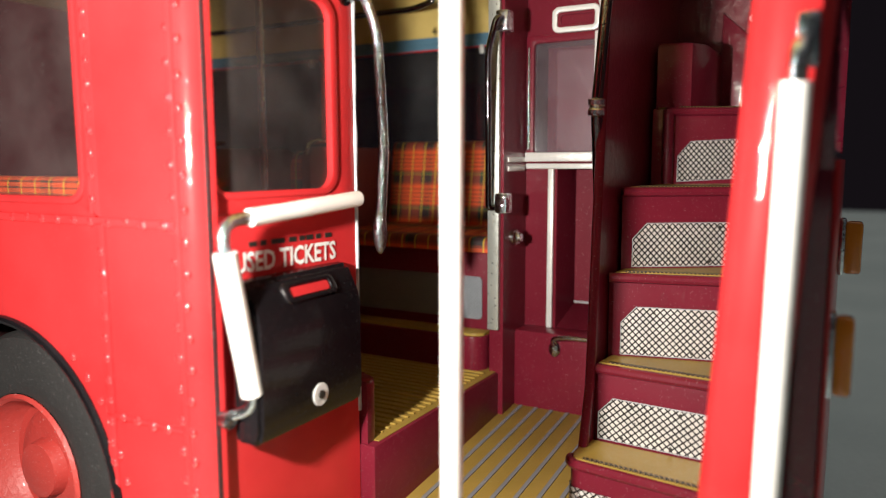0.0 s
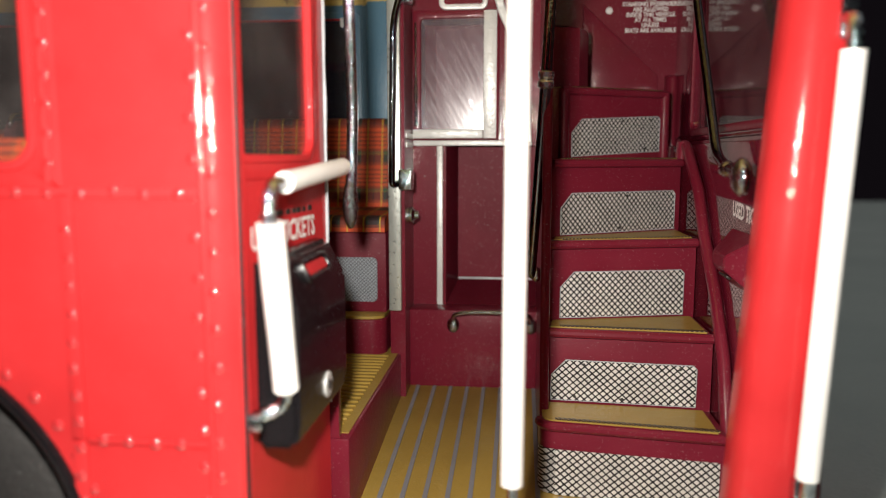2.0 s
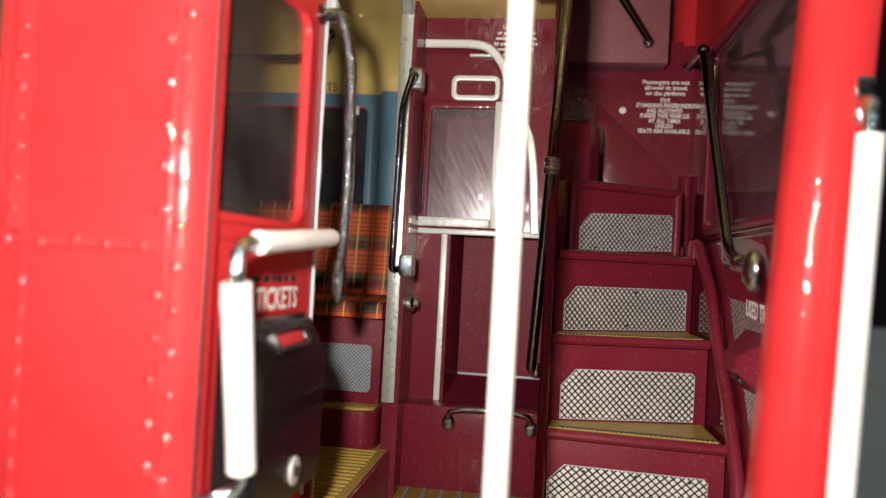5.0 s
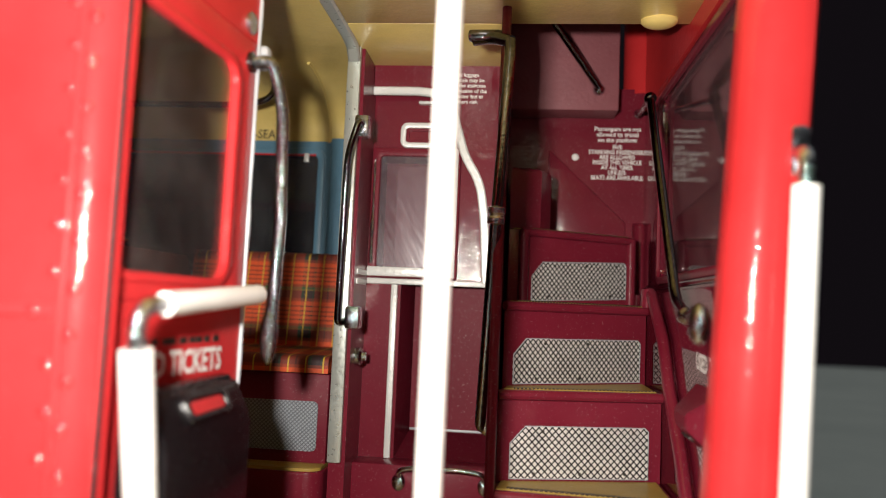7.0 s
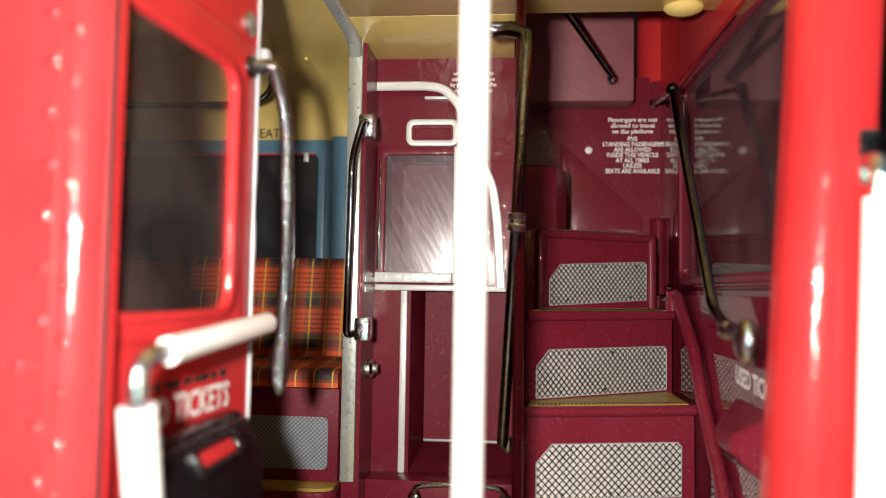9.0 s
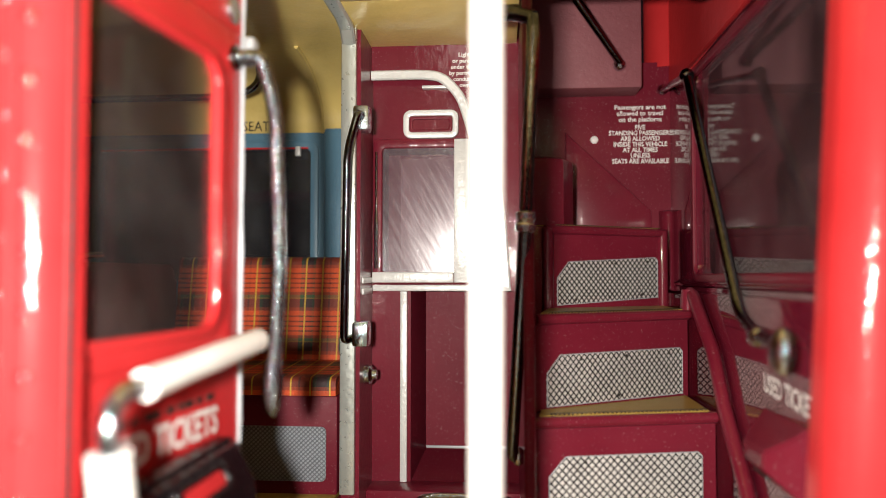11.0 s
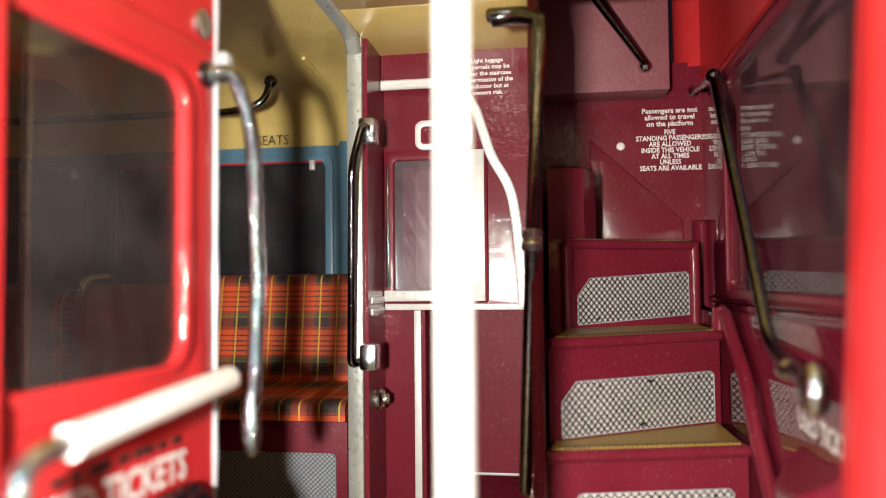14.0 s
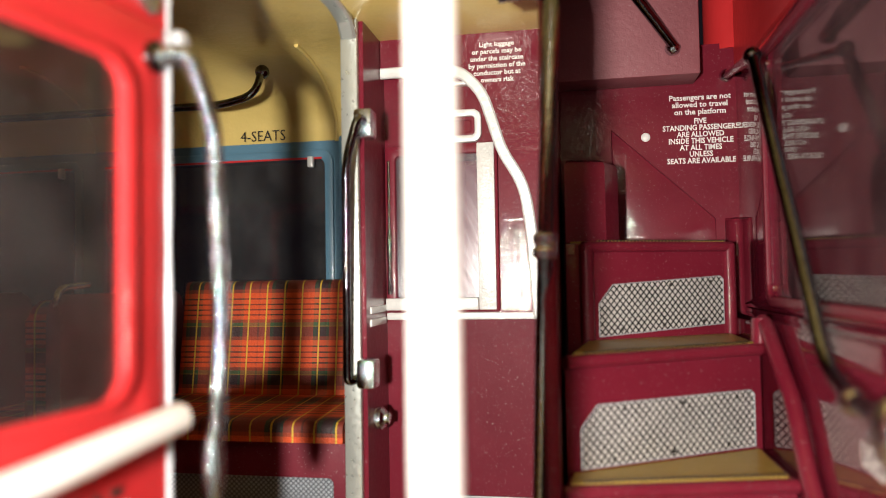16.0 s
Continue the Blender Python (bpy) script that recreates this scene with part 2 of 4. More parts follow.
# ---- mesh helpers ----
def thing(name, at, label, category, group="", kind=""):
    e = new(name)
    e.empty_display_size = 0.1 * S
    e.location = G @ Vector(at)
    return tagged(e, label, category, group, kind)


def part(name, bm, material, parent=None, label="", smooth=True, sharp=0.6):
    bmesh.ops.recalc_face_normals(bm, faces=bm.faces)
    for f in bm.faces:
        f.smooth = smooth
    for e in bm.edges:
        if len(e.link_faces) == 2 and e.calc_face_angle(0) > sharp:
            e.smooth = False
    bm.transform(G)
    me = bpy.data.meshes.new(name)
    bm.to_mesh(me)
    bm.free()
    me.materials.append(material)
    ob = new(name, me)
    if parent:
        ob.parent = parent
        ob.matrix_parent_inverse = Matrix.Translation(-parent.location)
    if label:
        ob["label"] = label
    return ob


def setting(name, bm, material, label, category, **kw):
    return tagged(part(name, bm, material, **kw), label, category, kind="structure")


def box(lo, hi, bev=0.004, bm=None, seg=2):
    bm = bm or bmesh.new()
    b = bmesh.new()
    bmesh.ops.create_cube(b, size=1)
    lo, hi = Vector(lo), Vector(hi)
    b.transform(Matrix.Translation((lo + hi) / 2) @ Matrix.Diagonal((*(hi - lo), 1)))
    if bev:
        bmesh.ops.bevel(b, geom=b.edges[:], offset=bev, segments=seg, profile=0.5, affect="EDGES")
    join(bm, b)
    return bm


def join(bm, b):
    vs = [bm.verts.new(v.co) for v in b.verts]
    b.verts.index_update()
    for f in b.faces:
        bm.faces.new([vs[v.index] for v in f.verts])
    b.free()


# planes: (a, b, c) -> world; c grows towards the viewer's side
def XZ(y):
    return lambda a, b, c: Vector((a, y - c, b))


def YZ(x, side=1):
    return lambda a, b, c: Vector((x + side * c, a, b))


def XY(z):
    return lambda a, b, c: Vector((a, b, z + c))


def rrect(a0, b0, a1, b1, r, k=5):
    pts = []
    for ca, cb, s in ((a1 - r, b1 - r, 0), (a0 + r, b1 - r, 90), (a0 + r, b0 + r, 180), (a1 - r, b0 + r, 270)):
        for i in range(k + 1):
            w = radians(s + 90 * i / k)
            pts.append((ca + r * math.cos(w), cb + r * math.sin(w)))
    return pts


def plate(loop, plane, c0, c1, bev=0.0, bm=None):
    bm = bm or bmesh.new()
    b = bmesh.new()
    f0 = b.faces.new([b.verts.new(plane(p, q, c0)) for p, q in loop])
    f1 = b.faces.new([b.verts.new(plane(p, q, c1)) for p, q in loop])
    n = len(loop)
    for i in range(n):
        j = (i + 1) % n
        b.faces.new((f0.verts[i], f0.verts[j], f1.verts[j], f1.verts[i]))
    if bev:
        bmesh.ops.bevel(b, geom=list(f1.edges), offset=bev, segments=2, profile=0.5, affect="EDGES")
    join(bm, b)
    return bm


def ring(outer, inner, plane, c0, c1, bev=0.0, bm=None):
    """A plate with a hole; both loops have the same number of points."""
    bm = bm or bmesh.new()
    b = bmesh.new()
    rows = [[b.verts.new(plane(p, q, c)) for p, q in lp] for lp, c in ((outer, c0), (outer, c1), (inner, c1), (inner, c0))]
    n = len(outer)
    for k in range(4):
        for i in range(n):
            j = (i + 1) % n
            b.faces.new((rows[k][i], rows[k][j], rows[(k + 1) % 4][j], rows[(k + 1) % 4][i]))
    if bev:
        es = [e for e in b.edges if all(v in rows[1] for v in e.verts) or all(v in rows[2] for v in e.verts)]
        bmesh.ops.bevel(b, geom=es, offset=bev, segments=2, profile=0.5, affect="EDGES")
    join(bm, b)
    return bm


def fillet(pts, r, k=6):
    pts = [Vector(p) for p in pts]
    out = [pts[0]]
    for a, b, c in zip(pts, pts[1:], pts[2:]):
        d1, d2 = (a - b), (c - b)
        cut = min(r, d1.length * 0.48, d2.length * 0.48)
        p, q = b + d1.normalized() * cut, b + d2.normalized() * cut
        for i in range(k + 1):
            w = i / k
            out.append(p.lerp(b, w).lerp(b.lerp(q, w), w))
    out.append(pts[-1])
    return out


def tube(pts, r, n=12, bm=None, flat=None, up=None, wobble=0.0):
    """A round bar along pts, or a flat strip with flat=(width, thickness) and the face towards up."""
    bm = bm or bmesh.new()
    pts = [Vector(p) for p in pts]
    rings = []
    prev = Vector(up) if up else None
    for i, p in enumerate(pts):
        d = (pts[min(i + 1, len(pts) - 1)] - pts[max(i - 1, 0)]).normalized()
        if prev is None:
            prev = d.orthogonal()
        u = (prev - d * prev.dot(d)).normalized()
        v = d.cross(u)
        if not up:
            prev = u
        if flat:
            w, h = flat[0] / 2, flat[1] / 2
            prof = [(h, -w * 0.7), (h, w * 0.7), (h * 0.3, w), (-h, w), (-h, -w), (h * 0.3, -w)]
            rings.append([bm.verts.new(p + u * a + v * b) for a, b in prof])
        else:
            rr = r * (1 + wobble * noise.noise(p * 9))
            rings.append([bm.verts.new(p + (u * math.cos(2 * math.pi * k / n) + v * math.sin(2 * math.pi * k / n)) * rr) for k in range(n)])
    m = len(rings[0])
    for r0, r1 in zip(rings, rings[1:]):
        for k in range(m):
            bm.faces.new((r0[k], r0[(k + 1) % m], r1[(k + 1) % m], r1[k]))
    bm.faces.new(rings[0])
    bm.faces.new(rings[-1])
    return bm


def subdiv(a, b, n):
    a, b = Vector(a), Vector(b)
    return [a.lerp(b, i / n) for i in range(n + 1)]


def ball(c, r, bm=None, scale=(1, 1, 1), u=14, v=9):
    bm = bm or bmesh.new()
    b = bmesh.new()
    bmesh.ops.create_uvsphere(b, u_segments=u, v_segments=v, radius=r)
    b.transform(Matrix.Translation(c) @ Matrix.Diagonal((*scale, 1)))
    join(bm, b)
    return bm


def disc(c, axis, r, h, bm=None, n=20, bev=0.004):
    """A short cylinder from c along axis."""
    bm = bm or bmesh.new()
    b = bmesh.new()
    bmesh.ops.create_cone(b, cap_ends=True, segments=n, radius1=r, radius2=r, depth=h)
    if bev:
        bmesh.ops.bevel(b, geom=[e for e in b.edges if abs(e.verts[0].co.z - e.verts[1].co.z) < 1e-6], offset=bev, segments=2, affect="EDGES")
    q = Vector(axis).to_track_quat("Z", "Y").to_matrix().to_4x4()
    b.transform(Matrix.Translation(Vector(c) + Vector(axis).normalized() * h / 2) @ q)
    join(bm, b)
    return bm


def lathe(profile, c, axis, n=40, bm=None, closed=True):
    """Revolves (radius, along) about axis through c."""
    bm = bm or bmesh.new()
    q = Vector(axis).to_track_quat("Z", "Y").to_matrix()
    rows = [[bm.verts.new(Vector(c) + q @ Vector((r * math.cos(2 * math.pi * k / n), r * math.sin(2 * math.pi * k / n), h))) for k in range(n)] for r, h in profile]
    for r0, r1 in zip(rows, rows[1:]):
        for k in range(n):
            bm.faces.new((r0[k], r0[(k + 1) % n], r1[(k + 1) % n], r1[k]))
    for r0 in (rows[0], rows[-1]) if closed else ():
        if (r0[0].co - r0[n // 2].co).length > 1e-4:
            bm.faces.new(r0)
    return bm


def words(name, lines, size, plane, a, b, pitch, parent, material=PRINT, stretch=1.0, lift=0.003, align="CENTER", bold=0.0):
    """Lettering in the built-in font; (a, b) is the middle of the first line's base."""
    for i, line in enumerate(lines):
        if not line:
            continue
        cu = bpy.data.curves.new(name, "FONT")
        cu.body, cu.size, cu.align_x, cu.resolution_u, cu.offset = line, size, align, 2, bold
        tmp = bpy.data.objects.new(name, cu)
        me = bpy.data.meshes.new_from_object(tmp)
        bpy.data.objects.remove(tmp)
        for v in me.vertices:
            v.co = G @ plane(a + v.co.x * stretch, b - i * pitch + v.co.y, lift)
        me.materials.append(material)
        ob = new(name, me)
        if parent:
            ob.parent = parent
            ob.matrix_parent_inverse = Matrix.Translation(-parent.location)


def rivets(points, axis, parent, r=0.0135):
    """Domed rivet heads that share one mesh."""
    bm = bmesh.new()
    bmesh.ops.create_uvsphere(bm, u_segments=10, v_segments=7, radius=r * S)
    bm.transform(Matrix.Diagonal((*[0.5 if abs(c) > 0.5 else 1 for c in axis], 1)))
    for f in bm.faces:
        f.smooth = True
    me = bpy.data.meshes.new("rivet")
    bm.to_mesh(me)
    bm.free()
    me.materials.append(RIVET)
    jit = random.Random(7)
    for p in points:
        ob = new("rivet", me)
        ob.parent = parent
        ob.location = G @ (Vector(p) + Vector([jit.uniform(-0.003, 0.003) if abs(c) < 0.5 else jit.uniform(-0.0015, 0.0005) * c for c in axis]))


# ---- the table; beyond it the unlit room is the dim world ----
bm = box((-30, -24, -0.28 - 0.9), (26, 24, -0.28), 0.05)
setting("ground", bm, CLOTH, "grey-green cloth-covered table top under the model", "table top")
# ---- body side with window, wheel arch and rounded corner ----
SIDE = XZ(1.12)
HUB = (-2.45, 0.19)
lower = [(-4.4, 1.04), (-4.4, -0.12)]
for i in range(25):
    w = radians(180 + 32 - (180 + 64) * i / 24)
    lower.append((HUB[0] + 0.525 * math.cos(w), HUB[1] + 0.525 * math.sin(w)))
lower += [(-1.64, -0.12), (-1.64, 1.04)]
bm = plate(lower, SIDE, -0.05, 0)
ring(rrect(-3.12, 1.04, -1.94, 1.92, 0.001), rrect(-3.0, 1.105, -2.01, 1.80, 0.05), SIDE, -0.05, 0, 0.012, bm)
ring(rrect(-4.4, 1.04, -3.12, 1.92, 0.001), rrect(-4.3, 1.105, -3.24, 1.80, 0.05), SIDE, -0.05, 0, 0.012, bm)
plate([(-1.94, 1.04), (-1.64, 1.04), (-1.64, 1.92), (-1.94, 1.92)], SIDE, -0.05, 0, 0, bm)
plate([(-4.4, 1.92), (-1.64, 1.92), (-1.64, 2.9), (-4.4, 2.9)], SIDE, -0.05, 0, 0, bm)
arc = [(-1.64 + 0.07 * math.sin(radians(a)), 1.19 - 0.07 * math.cos(radians(a))) for a in range(0, 91, 9)]
plate(arc + [(-1.62, 1.19), (-1.64, 1.17)], XY(-0.12), 0, 3.02, 0, bm)
side = setting("wall_side", bm, RED, "glossy red bus body side with riveted seams", "wall")
for x, z0, z1 in ((-1.972, 1.06, 1.95), (-1.93, -0.1, 1.02), (-1.635, -0.1, 2.8)):
    part("seam_bead", tube(subdiv((x, 1.122, z0), (x, 1.122, z1), 3), 0.009, 8), RED, side)
for nm, a0, b0, a1, b1 in (("lap_strip", -1.952, 0.5, -1.918, 1.04), ("lap_strip", -1.952, -0.1, -1.918, 0.495), ("belt_strip", -4.4, 1.028, -1.64, 1.052), ("skirt_strip", -1.916, 0.490, -1.64, 0.506)):
    part(nm, plate([(a0, b0), (a1, b0), (a1, b1), (a0, b1)], SIDE, 0, 0.010, 0.005), RED, side)
part("arch_lip", tube([(HUB[0] + 0.528 * math.cos(radians(a)), 1.115, HUB[1] + 0.528 * math.sin(radians(a))) for a in range(-28, 209, 6)], 0.014, 8), BLACK, side, "black wheel-arch lip")
part("arch_liner", lathe([(0.545, 0), (0.545, 0.5), (0.01, 0.5)], (HUB[0], 1.15, HUB[1]), (0, 1, 0), 32, closed=False), DARK_SEAM, side, "dark inside of the wheel arch")
for a0, a1 in ((-3.0, -2.01), (-4.3, -3.24)):
    part("window_rim", ring(rrect(a0 - 0.022, 1.083, a1 + 0.022, 1.822, 0.07), rrect(a0, 1.105, a1, 1.80, 0.05), SIDE, 0, 0.010, 0.005), RED, side)
    w = part("window_pane", plate(rrect(a0 - 0.01, 1.095, a1 + 0.01, 1.81, 0.05), SIDE, -0.035, -0.028), GLASS, side, "smoky clear plastic pane")
    w.visible_shadow = False
pts = [(-1.618, 1.122, z * 0.083 - 0.08) for z in range(34)] + [(-1.652, 1.119, z * 0.083 - 0.05) for z in range(34)] + [(-1.935, 1.113, 0.0 + 0.06 * i) for i in range(17)]
pts += [(-1.965, 1.119, 1.10 + 0.062 * i) for i in range(13)] + [(-2.62 + 0.072 * i, 1.113, 1.040) for i in range(14)] + [(-1.88 + 0.06 * i, 1.113, 0.498) for i in range(4)]
pts += [(HUB[0] + 0.575 * math.cos(radians(a)), 1.119, HUB[1] + 0.575 * math.sin(radians(a))) for a in range(-20, 60, 8)]
rivets(pts, (0, 1, 0), side)

# ---- road wheel ----
wheel = thing("wheel", (HUB[0], 1.3, -0.28), "black rubber road wheel with a red dished rim under the arch", "wheel")
tyre = [(0.245, 0.02), (0.27, -0.02), (0.37, -0.04), (0.45, -0.01), (0.468, 0.03), (0.468, 0.19), (0.45, 0.23), (0.36, 0.24), (0.245, 0.2), (0.245, 0.02)]
part("tyre", lathe(tyre, (HUB[0], 1.19, HUB[1]), (0, 1, 0), 56, closed=False), RUBBER, wheel)
rimp = [(0.268, -0.022), (0.258, -0.032), (0.245, -0.02), (0.232, 0.05), (0.215, 0.075), (0.19, 0.08), (0.165, 0.06), (0.10, 0.05), (0.09, 0.01), (0.04, 0.0), (0.001, 0.0)]
rim = part("rim", lathe(rimp, (HUB[0], 1.19, HUB[1]), (0, 1, 0), 48, closed=False), RED_RIM_DIMMED, wheel, "red dished wheel rim")

# ---- near bulkhead with window, facing the platform ----
BULK = lambda a, b, c: Vector((-1.595 + (a - 1.19) * 0.09 + c, a, b))
bm = ring(rrect(1.185, 1.06, 1.75, 1.76, 0.001), rrect(1.198, 1.118, 1.642, 1.668, 0.05), BULK, -0.016, 0.0, 0.006)
plate([(1.185, -0.12), (1.75, -0.12), (1.75, 1.06), (1.185, 1.06)], BULK, -0.016, 0, 0, bm)
plate([(1.185, 1.76), (1.75, 1.76), (1.75, 2.9), (1.185, 2.9)], BULK, -0.016, 0, 0, bm)
near = setting("wall_bulkhead", bm, RED, "red bulkhead panel with a rounded window beside the platform", "wall")
part("window_rim", ring(rrect(1.188, 1.100, 1.668, 1.688, 0.07), rrect(1.200, 1.120, 1.640, 1.666, 0.05), BULK, 0, 0.008, 0.004), RED, near)
w = part("window_pane", plate(rrect(1.19, 1.11, 1.65, 1.675, 0.05), BULK, -0.014, -0.009), GLASS, near, "smoky clear plastic pane")
w.visible_shadow = False
part("groove", box((-1.592, 1.160, -0.1), (-1.572, 1.189, 2.8), 0.003), DARK_SEAM, near, "dark panel joint")
part("edge_bead", tube(subdiv((-1.543, 1.752, 0.38), (-1.543, 1.752, 2.08), 90), 0.0062, 8, wobble=0.5), SILVER_DULL, near, "worn silver edge bead")
words("lettering", ["USED TICKETS"], 0.076, BULK, 1.452, 0.902, 0.1, near, stretch=0.80, lift=0.004, bold=0.002)
for k in range(9):
    a0 = 1.31 + 0.036 * k + 0.004 * (k % 3)
    part("notice_bar", plate([(a0, 0.969), (a0 + 0.027 - 0.006 * (k % 2), 0.969), (a0 + 0.027 - 0.006 * (k % 2), 0.983), (a0, 0.983)], BULK, 0.001, 0.003), PRINT_BLACK, near, "small dark bar of print")
part("button", disc((-1.57, 1.70, 1.80), (1, 0, 0), 0.03, 0.03), CHROME, near, "chrome bell push")

# ---- handle on the near bulkhead ----
h = thing("grab_handle", (-1.57, 1.2, 0.53), "bent grab handle with white grips on the red bulkhead", "handle")
loop = fillet([(-1.575, 1.185, 0.53), (-1.50, 1.225, 0.552), (-1.500, 1.128, 1.052), (-1.468, 1.68, 1.088), (-1.565, 1.71, 1.075)], 0.06)
part("bar", tube(loop, 0.017), CHROME, h, "tarnished chrome bar")
part("grip", tube(subdiv((-1.50, 1.217, 0.595), (-1.50, 1.142, 0.975), 8), 0.030, 14, wobble=0.05), WHITE, h, "white grip")
part("grip", tube(subdiv((-1.494, 1.225, 1.058), (-1.470, 1.66, 1.087), 8), 0.024, 14, wobble=0.05), WHITE, h, "white grip")
part("foot", disc((-1.572, 1.185, 0.528), (1, 0, 0), 0.026, 0.03), CHROME, h)

# ---- used-ticket bin ----
b = thing("ticket_bin", (-1.57, 1.47, 0.45), "black used-ticket bin hung on the red bulkhead", "bin")
prof = [(0, 0.45), (0.085, 0.45), (0.10, 0.49), (0.10, 0.79), (0.05, 0.885), (0, 0.89)]
bm = bmesh.new()
f0 = [bm.verts.new((-1.57 + a, 1.215, z)) for a, z in prof]
f1 = [bm.verts.new((-1.57 + a, 1.675, z)) for a, z in prof]
for i in range(len(prof)):
    j = (i + 1) % len(prof)
    bm.faces.new((f0[i], f0[j], f1[j], f1[i]))
bm.faces.new(f0)
bm.faces.new(f1)
bmesh.ops.bevel(bm, geom=bm.edges[:], offset=0.012, segments=2, affect="EDGES")
part("body", bm, BLACK, b)
bm = plate(rrect(-0.085, -0.014, 0.085, 0.014, 0.01), lambda p, q, c: Vector((-1.495 - q * 0.48 + c * 0.9, 1.45 + p, 0.839 + q * 0.88 + c * 0.48)), 0, 0.005)
part("slot", bm, RED, b, "red slot")
bm = ring(rrect(-0.11, -0.03, 0.11, 0.03, 0.015), rrect(-0.088, -0.017, 0.088, 0.017, 0.01), lambda p, q, c: Vector((-1.495 - q * 0.48 + c * 0.9, 1.45 + p, 0.839 + q * 0.88 + c * 0.48)), 0, 0.010, 0.003)
part("slot_lip", bm, BLACK, b)
part("badge", disc((-1.472, 1.46, 0.53), (1, 0, 0), 0.034, 0.006, n=24, bev=0.002), SILVER, b, "round silver badge")
part("badge_mark", disc((-1.466, 1.46, 0.53), (1, 0, 0), 0.013, 0.004, n=12, bev=0), PRINT_BLACK, b)

# ---- hanging rail beside the doorway ----
rb = thing("door_rail", (-1.53, 1.75, 1.69), "dark chrome hanging rail with a flat pad beside the saloon doorway", "handrail")
part("bar", tube(fillet([(-1.545, 1.72, 1.70), (-1.50, 1.745, 1.715), (-1.478, 1.79, 1.60), (-1.475, 1.815, 1.25), (-1.480, 1.80, 1.02)], 0.05), 0.017, 12), MOTTLED_CHROME, rb)
part("pad", ball((-1.482, 1.795, 0.975), 0.075, scale=(0.32, 0.32, 1.0)), MOTTLED_CHROME, rb)
part("top_block", box((-1.562, 1.757, 1.70), (-1.518, 1.80, 1.765), 0.014), SILVER_DULL, rb, "pale fixing block")
part("bracket", disc((-1.568, 1.715, 1.70), (1, 0, 0), 0.028, 0.03), DARK_CHROME, rb)

# ---- saloon: floor, benches, windows ----
setting("floor_saloon", plate([(-4.4, 1.72), (-1.63, 1.72), (-1.63, 1.80), (-1.50, 1.80), (-1.50, 3.3), (-4.4, 3.3)], XY(0.17), 0, 0.095), TAN, "tan saloon floor with raised ridges", "floor")
ridge_parent = bpy.data.objects["floor_saloon"]
for i in range(20):
    y = 1.86 + 0.042 * i
    part("ridge", box((-3.2, y, 0.263), (-1.53, y + 0.014, 0.272), 0.003, seg=1), TAN, ridge_parent)
setting("step_riser", box((-1.56, 1.753, -0.1), (-1.487, 2.86, 0.262), 0.008), MAROON, "maroon step face between platform and saloon", "step")

for nm, y0, y1, lab in (("wheel_box", 2.68, 3.3, "maroon wheel-arch box with a tan top under the bench"),):
    tb = thing(nm, (-2.3, 3.0, 0.265), lab, "box")
    corner = [(-4.3, y0), (-1.62, y0)] + [(-1.62 + 0.07 * math.sin(radians(a)), y0 + 0.07 - 0.07 * math.cos(radians(a))) for a in range(15, 91, 15)] + [(-1.55, y1), (-4.3, y1)]
    part("body", plate(corner, XY(0.262), 0, 0.158, 0.01), MAROON, tb)
    top = [(a, q + 0.012 if q < y1 else q) for a, q in corner]
    part("tread_top", plate([(min(a, -1.56), q) for a, q in top], XY(0.42), 0, 0.012, 0.004), TAN, tb, "tan top")
tb = thing("wheel_box", (-2.3, 1.5, 0.265), "maroon wheel-arch box with a rounded corner beside the doorway", "box")
corner = [(-4.3, 1.86), (-1.60, 1.86)] + [(-1.60 + 0.08 * math.sin(radians(a)), 1.78 + 0.08 * math.cos(radians(a))) for a in range(15, 91, 15)] + [(-1.52, 1.762), (-1.63, 1.762), (-1.63, 1.70), (-4.3, 1.70)]
part("body", plate(corner, XY(0.262), 0, 0.21, 0.012), MAROON, tb)


def bench(y_front, y_back, sgn, x0, x1, label, top=1.305, z0=0.43):
    t = thing("bench_seat", ((x0 + x1) / 2, (y_front + y_back) / 2, 0.43), label, "bench", "benches in the saloon")
    yf = y_front + sgn * 0.03
    part("base", box((x0, min(yf, y_back), z0), (x1, max(yf, y_back), 0.785), 0.006), MAROON_SATIN, t)
    loop = fillet([(0, y_front, 0.79), (0, y_front, 0.855), (0, y_back - sgn * 0.08, 0.875), (0, y_back - sgn * 0.08, 0.79)], 0.03, 4)
    bm = bmesh.new()
    plate([(p.y, p.z) for p in loop], YZ(x0), 0, x1 - x0, 0.0, bm)
    part("cushion", bm, PLAID, t, "orange tartan cushion", sharp=1.2)
    yb = y_back - sgn * 0.02
    loop = fillet([(0, yb - sgn * 0.13, 0.86), (0, yb - sgn * 0.065, top - 0.005), (0, yb, top), (0, yb, 0.86)], 0.03, 4)
    bm = bmesh.new()
    plate([(p.y, p.z) for p in loop], YZ(x0), 0, x1 - x0, 0.0, bm)
    part("backrest", bm, PLAID, t, "orange tartan backrest", sharp=1.2)
    return t


